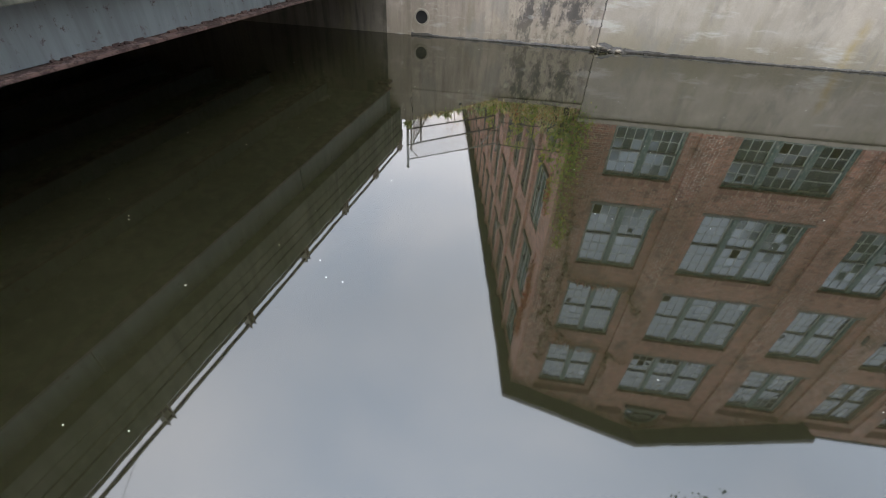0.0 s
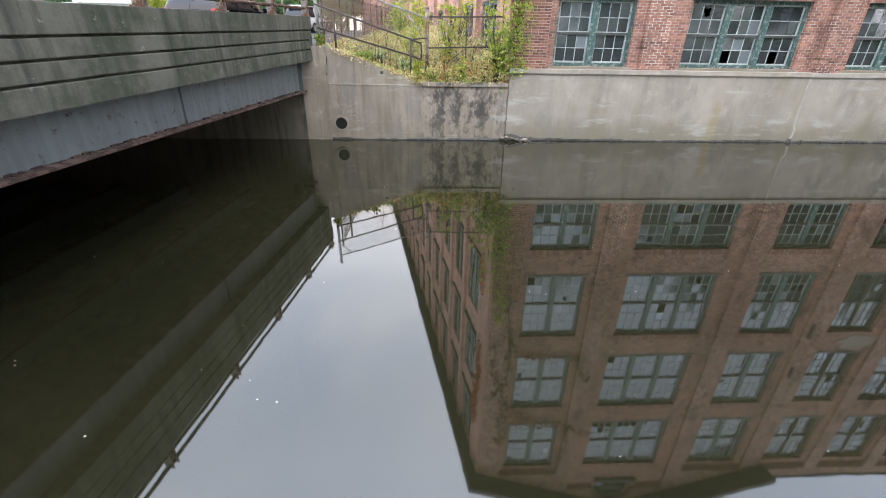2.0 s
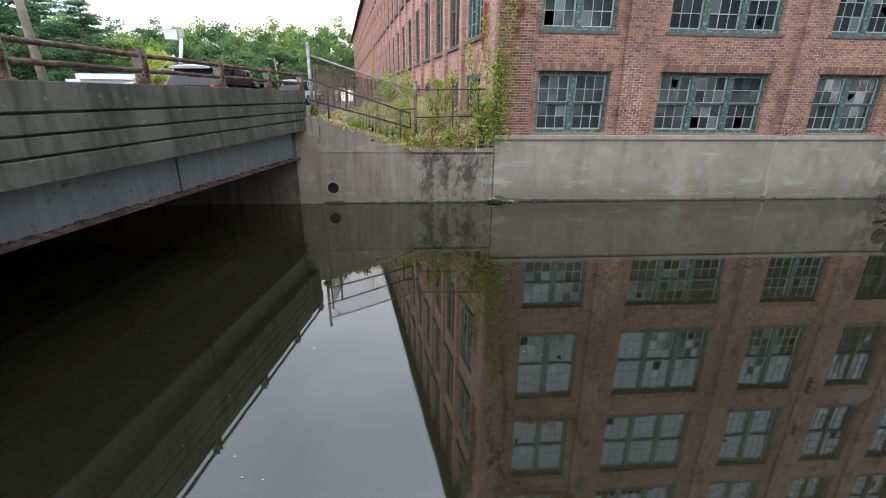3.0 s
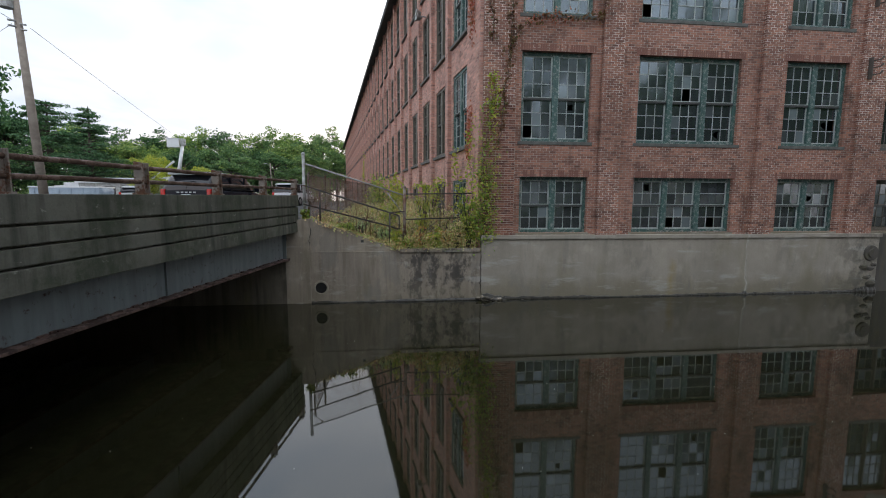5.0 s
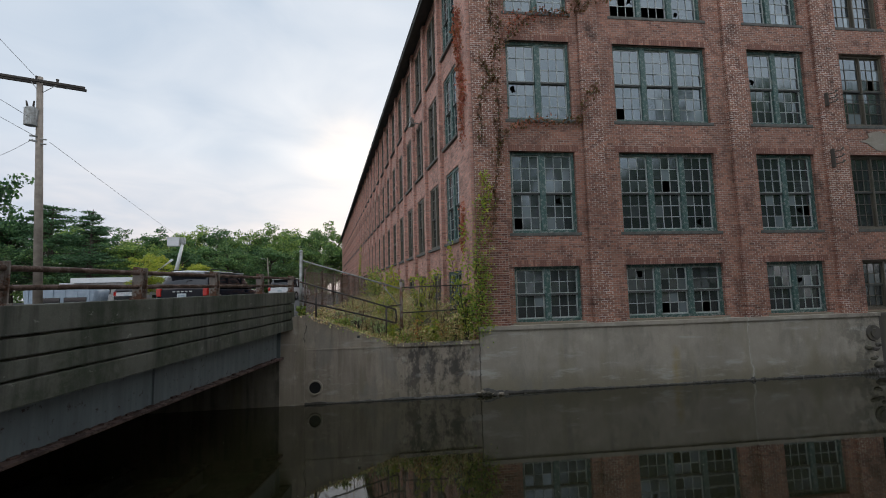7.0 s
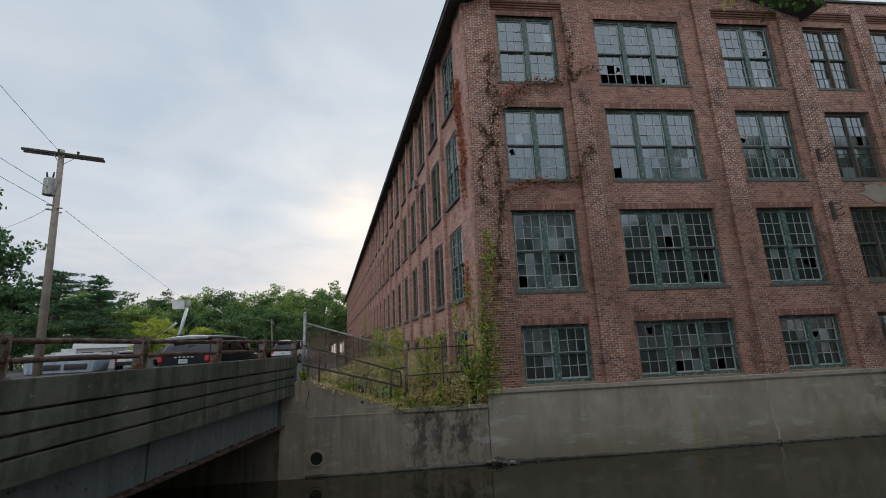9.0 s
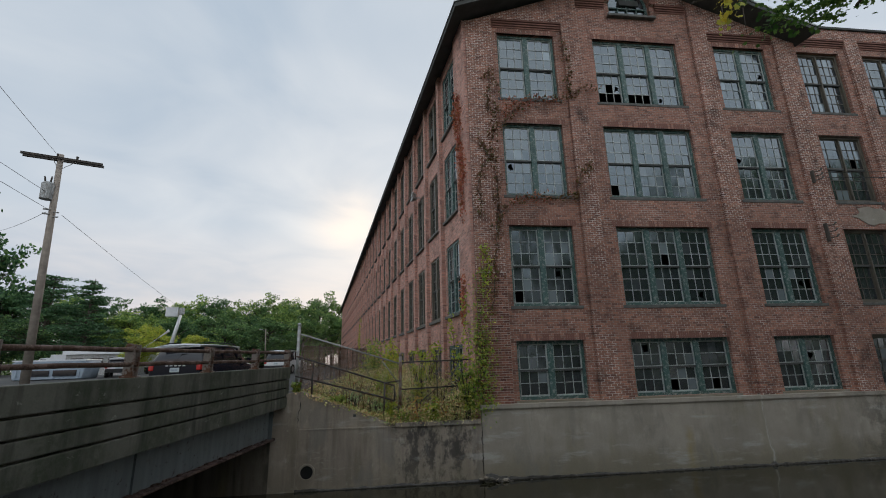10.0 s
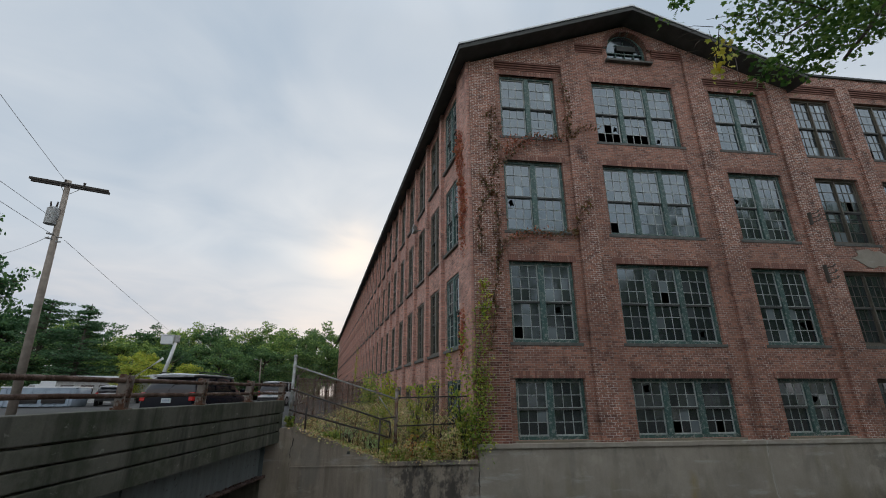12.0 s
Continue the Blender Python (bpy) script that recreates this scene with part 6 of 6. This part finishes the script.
def suv(m, label, paint, roof_paint, length=5.3, width=2.02, height=1.92, group="", waist=0.66):
    """A large estate car, tail at y = 0, nose at +y."""
    c = thing("suv", m, label, "car", group)
    hw, belt = width / 2, height * waist
    bm = bmesh.new()
    loft(bm, [(0.0, hw - 0.10, hw - 0.10, 0.48, belt - 0.03), (0.10, hw - 0.02, hw - 0.03, 0.40, belt), (length * 0.7, hw, hw - 0.03, 0.36, belt), (length * 0.95, hw - 0.05, hw - 0.08, 0.40, belt - 0.16), (length, hw - 0.18, hw - 0.2, 0.46, belt - 0.28)])
    part("body", bm, paint, c)
    bm = bmesh.new()
    loft(bm, [(0.03, hw - 0.06, hw - 0.14, belt - 0.08, belt + 0.12), (0.40, hw - 0.06, hw - 0.20, belt - 0.03, height - 0.06), (length * 0.42, hw - 0.06, hw - 0.18, belt - 0.03, height), (length * 0.60, hw - 0.06, hw - 0.20, belt - 0.03, height - 0.04), (length * 0.74, hw - 0.1, hw - 0.25, belt - 0.05, belt + 0.06)])
    part("cabin", bm, CAR_GLASS, c, "dark tinted windows all round")
    bm = bmesh.new()
    loft(bm, [(0.16, hw - 0.24, hw - 0.27, height - 0.12, height - 0.03), (0.34, hw - 0.17, hw - 0.21, height - 0.11, height + 0.015), (length * 0.42, hw - 0.16, hw - 0.2, height - 0.09, height + 0.035), (length * 0.60, hw - 0.19, hw - 0.24, height - 0.10, height - 0.015)])
    part("roof", bm, roof_paint, c, "pale roof with a lip over the rear window")
    for sgn in (-1, 1):
        bm = bmesh.new()
        tube(bm, [(sgn * (hw - 0.26), 0.5, height + 0.02), (sgn * (hw - 0.25), 0.7, height + 0.075), (sgn * (hw - 0.25), length * 0.5, height + 0.085), (sgn * (hw - 0.26), length * 0.55, height + 0.02)], 0.02, 6)
        part("roof_rail", bm, RUBBER, c)
        bm = bmesh.new()
        box(bm, sgn * (hw - 0.12) - 0.09, sgn * (hw - 0.12) + 0.09, -0.03, 0.16, belt - 0.28, belt + 0.02, bevel=0.03)
        part("tail_lamp", bm, TAIL_RED, c, "red tail lamp")
        for q in (0.30, 0.52):
            bm = bmesh.new()
            box(bm, sgn * (hw - 0.10) - 0.03, sgn * (hw - 0.10) + 0.03, length * q - 0.05, length * q + 0.05, belt - 0.03, height - 0.1)
            part("pillar", bm, paint, c)
        bm = bmesh.new()
        box(bm, sgn * (hw + 0.09) - 0.1, sgn * (hw + 0.09) + 0.1, length * 0.66, length * 0.66 + 0.1, belt - 0.02, belt + 0.17, bevel=0.03)
        part("door_mirror", bm, paint, c)
        for y in (1.0, length - 1.0):
            wheel(c, sgn * (hw - 0.13), y)
    bm = bmesh.new()
    box(bm, -hw + 0.06, hw - 0.06, -0.10, 0.12, 0.42, 0.68, bevel=0.05)
    part("rear_bumper", bm, RUBBER, c)
    bm = bmesh.new()
    box(bm, -0.17, 0.17, -0.035, 0.02, belt - 0.34, belt - 0.18, bevel=0.008)
    plate = part("number_plate", bm, PLATE, c, "pale number plate with blurred bars")
    for k in range(5):
        bm = bmesh.new()
        box(bm, -0.12 + k * 0.05, -0.085 + k * 0.05, -0.039, -0.03, belt - 0.29, belt - 0.23)
        part("plate_bar", bm, BLUE_BIN, plate)
    for k in range(5):
        bm = bmesh.new()
        box(bm, -0.36 + k * 0.16, -0.26 + k * 0.16, -0.012, 0.03, belt - 0.13, belt - 0.085, bevel=0.008)
        part("badge_bar", bm, CAR_SILVER, c, "plain silver badge bar")
    bm = bmesh.new()
    tube(bm, [(0.0, 0.01, belt + 0.06), (0.12, 0.14, belt + 0.30), (0.3, 0.14, belt + 0.32)], 0.012, 6)
    part("rear_wiper", bm, RUBBER, c)
    return c


ROAD_TURN = math.degrees(-math.atan(0.13))
suv(pose(-8.0, 17.5, far_level(17.5), 0, 0, ROAD_TURN), "large dark estate car with pale roof standing on the road", CAR_BLACK, CAR_WHITE, height=1.98)
suv(pose(-8.95, 35.5, far_level(35) + 0.0, 0, 0, ROAD_TURN - 1), "white estate car further along the road", CAR_WHITE, CAR_WHITE, 4.7, 1.9, 1.80, waist=0.6)


def skip(m, label, paint):
    s = thing("skip", m, label, "skip")
    bm = bmesh.new()
    loft(bm, [(0, 2.2, 2.35, 0.1, 1.35), (0.4, 2.35, 2.45, 0.05, 1.4), (1.8, 2.35, 2.45, 0.05, 1.4), (2.1, 2.2, 2.35, 0.1, 1.35)])
    part("bin", bm, paint, s)
    for x in np.linspace(-2.0, 2.0, 6):
        bm = bmesh.new()
        box(bm, x - 0.05, x + 0.05, -0.06, 0.03, 0.15, 1.3)
        part("rib", bm, paint, s)
    bm = bmesh.new()
    box(bm, -2.4, 2.4, 0.0, 2.1, 1.37, 1.47, bevel=0.02)
    part("rim", bm, CAR_WHITE, s, "pale rim")
    for xa, xb in ((-1.45, 0.1), (0.35, 1.85)):
        bm = bmesh.new()
        box(bm, xa, xb, -0.075, 0.0, 0.3, 0.72, bevel=0.02)
        part("hatch", bm, CAR_GLASS, s, "dark hatch")
    return s


skip(pose(-25.2, 36, far_level(35), 0, 0, 5), "pale blue steel skip with two dark hatches in the yard", BLUE_BIN)
suv(pose(-21.3, 37.5, far_level(37), 0, 0, 24), "silver-white low car parked beside the skip", CAR_WHITE, CAR_WHITE, 4.3, 1.75, 1.5)


def van(m, label, boom=False, length=6.0):
    v = thing("bucket_truck" if boom else "box_truck", m, label, "truck")
    bm = bmesh.new()
    box(bm, -1.1, 1.1, 0.0, length - 2.0, 0.7, 2.0 if boom else 2.35, bevel=0.05)
    part("cargo_body", bm, CAR_WHITE, v)
    bm = bmesh.new()
    loft(bm, [(length - 1.95, 1.0, 0.95, 0.6, 2.05), (length - 0.9, 1.0, 0.9, 0.55, 2.0), (length - 0.6, 1.0, 0.95, 0.55, 1.3), (length, 0.95, 0.9, 0.6, 1.2)])
    part("cab", bm, CAR_WHITE, v)
    bm = bmesh.new()
    box(bm, -0.97, 0.97, length - 1.5, length - 0.95, 1.35, 1.85, bevel=0.04)
    part("cab_windows", bm, CAR_GLASS, v)
    for sgn in (-1, 1):
        for y in (1.2, length - 0.9):
            wheel(v, sgn * 0.95, y, 0.42)
    if boom:
        bm = bmesh.new()
        bmesh.ops.create_cone(bm, cap_ends=True, segments=14, radius1=0.4, radius2=0.35, depth=0.8, matrix=Matrix.Translation((0, 1.2, 2.4)))
        part("turret", bm, CAR_WHITE, v)
        bm = bmesh.new()
        tube(bm, [(0, 1.2, 2.7), (-1.7, 1.4, 2.55), (0.5, 1.4, 4.5)], 0.14, 8)
        part("lower_boom", bm, CAR_WHITE, v)
        bm = bmesh.new()
        tube(bm, [(0.72, 1.4, 2.4), (1.4, 1.4, 6.4)], [0.21, 0.15], 8)
        part("upper_boom", bm, CAR_WHITE, v)
        bm = bmesh.new()
        box(bm, -0.05, 1.1, 1.1, 1.9, 5.95, 6.9, bevel=0.06)
        box(bm, -0.1, 1.15, 1.05, 1.95, 6.86, 6.94, bevel=0.02)
        part("bucket", bm, CAR_WHITE, v, "pale fibreglass bucket")
        bm = bmesh.new()
        box(bm, 1.16, 1.7, 1.2, 1.6, 6.15, 6.95, bevel=0.12)
        part("boom_head", bm, GALV, v)
    return v


van(pose(-24.0, 48.8, far_level(48), 0, 0, 20), "white utility truck with raised bucket boom", True)
van(pose(-34.5, 57, far_level(57), 0, 0, 96), "white box truck parked in the yard", False, 6.5)


def yard_building():
    b = thing("low_shed", pose(-32.0, 52, far_level(52), 0, 0, 4), "low white shed with a flat roof behind the yard", "building")
    bm = bmesh.new()
    box(bm, -2.8, 2.8, 0, 5, 0, 2.2)
    part("wall", bm, GALV, b)
    bm = bmesh.new()
    prism(bm, -3.0, 3.0, 2.2, 2.2, 2.75, 2.75, -0.3, 5.3)
    part("roof", bm, CAR_WHITE, b)
    for x in (-1.7, 0.2, 1.9):
        bm = bmesh.new()
        box(bm, x - 0.6, x + 0.6, -0.05, 0.05, 0.9, 1.8, bevel=0.02)
        part("window", bm, CAR_GLASS, b)


yard_building()


# ---- poles and wires ----
def sag(a, b, drop, n=16):
    a, b = np.array(a, float), np.array(b, float)
    return [tuple(a + (b - a) * t - np.array((0, 0, drop * 4 * t * (1 - t)))) for t in np.linspace(0, 1, n)]


def make_pole():
    p = thing("utility_pole", pose(0, 0, 0), "leaning wooden utility pole with double crossarm and transformer", "utility pole")
    foot, top = Vector((-17.72, 24.0, 2.3)), Vector((-18.3, 24.0, 15.0))
    bm = bmesh.new()
    tube(bm, [foot, foot.lerp(top, 0.5), top], [0.20, 0.17, 0.13], 12)
    part("pole", bm, WOOD_POLE, p)
    L, R = Vector((-19.75, 23.35, 14.72)), Vector((-16.5, 24.66, 14.70))
    d = (R - L).normalized()
    side = Vector((d.y, -d.x, 0)) * 0.17
    for s in (-1, 1):
        bm = bmesh.new()
        m = Matrix.Translation((L + R) / 2 + side * s) @ d.to_track_quat("X", "Z").to_matrix().to_4x4()
        box(bm, -1.75, 1.75, -0.05, 0.05, -0.065, 0.065, m, bevel=0.008)
        part("crossarm", bm, WOOD_DARK, p)
    for k, q in enumerate((0.42, 0.66)):
        bm = bmesh.new()
        c = L.lerp(R, q)
        bmesh.ops.create_cone(bm, cap_ends=True, segments=10, radius1=0.04, radius2=0.07, depth=0.24, matrix=Matrix.Translation(c + Vector((0, 0, 0.18))))
        part("insulator", bm, WOOD_DARK, p)
    for s in (0.36, 0.66):
        bm = bmesh.new()
        tube(bm, [L.lerp(R, s), Vector((-18.25, 24, 14.1))], 0.018, 5)
        part("arm_brace", bm, GALV, p)
    bm = bmesh.new()
    c = Vector((-18.42, 23.75, 12.72))
    bmesh.ops.create_cone(bm, cap_ends=True, segments=18, radius1=0.27, radius2=0.29, depth=0.85, matrix=Matrix.Translation(c))
    bmesh.ops.create_cone(bm, cap_ends=True, segments=18, radius1=0.30, radius2=0.22, depth=0.1, matrix=Matrix.Translation(c + Vector((0, 0, 0.47))))
    tr = part("transformer", bm, GALV, p, "grey can transformer")
    for dx in (-0.14, 0.12):
        bm = bmesh.new()
        tube(bm, [c + Vector((dx, -0.05, 0.5)), c + Vector((dx * 1.4, -0.08, 0.85))], [0.05, 0.035], 8)
        part("bushing", bm, WOOD_DARK, tr)
    bm = bmesh.new()
    for z in (11.75, 11.5):
        tube(bm, [(-18.15, 23.85, z), (-18.4, 23.7, z)], 0.05, 8)
        tube(bm, [(-18.15, 23.95, z - 0.1), (-17.75, 23.9, z - 0.15)], 0.04, 8)
    part("wire_brackets", bm, GALV, p)
    for a, b, drop in (((-18.5, 23.9, 15.05), (-8.0, -8.0, 16.2), 0.3), ((-18.3, 23.8, 11.8), (-17.0, -6, 15.2), 0.3), ((-18.3, 23.8, 12.6), (-19.0, -6, 17.2), 0.2), ((-18.3, 23.8, 11.6), (-42, 46, 17.0), 0.6),
                       ((-17.65, 24, 11.5), (-27.7, 60, 11.0), 0.1)):
        bm = bmesh.new()
        tube(bm, sag(a, b, drop, 24), 0.011, 6)
        part("wire", bm, WIRE, p)
    q = thing("street_pole", pose(-19.2, 70, far_level(70)), "slim pole with a small lamp arm by the woods", "street lamp")
    bm = bmesh.new()
    tube(bm, [(0, 0, -0.1), (-0.3, 0, 6.0)], [0.10, 0.08], 8)
    part("pole", bm, WOOD_POLE, q)
    bm = bmesh.new()
    tube(bm, [(-0.3, 0, 5.6), (-0.7, -0.3, 5.9), (-1.1, -0.5, 5.9)], [0.04, 0.04, 0.09], 6)
    part("lamp_arm", bm, GALV, q)
    bm = bmesh.new()
    tube(bm, sag((-0.3, 0, 5.3), (12, -6, 5.0), 1.2), 0.02, 5)
    part("wire", bm, WIRE, q)


make_pole()


# ---- floating specks on the water ----
def make_specks():
    rng = np.random.default_rng(3)
    n = 170
    x, y = rng.uniform(-6, 16, n), 0.6 + 12.8 * rng.random(n)
    me = leaves_mesh("floating_specks", np.stack([x, y, np.full(n, 0.006)], 1), rng.uniform(0.008, 0.024, n), FLUFF, "oval", 4, 40.0)
    stuff("floating_specks", me, "tiny pale leaves and fluff floating on the water", "leaves")


make_specks()
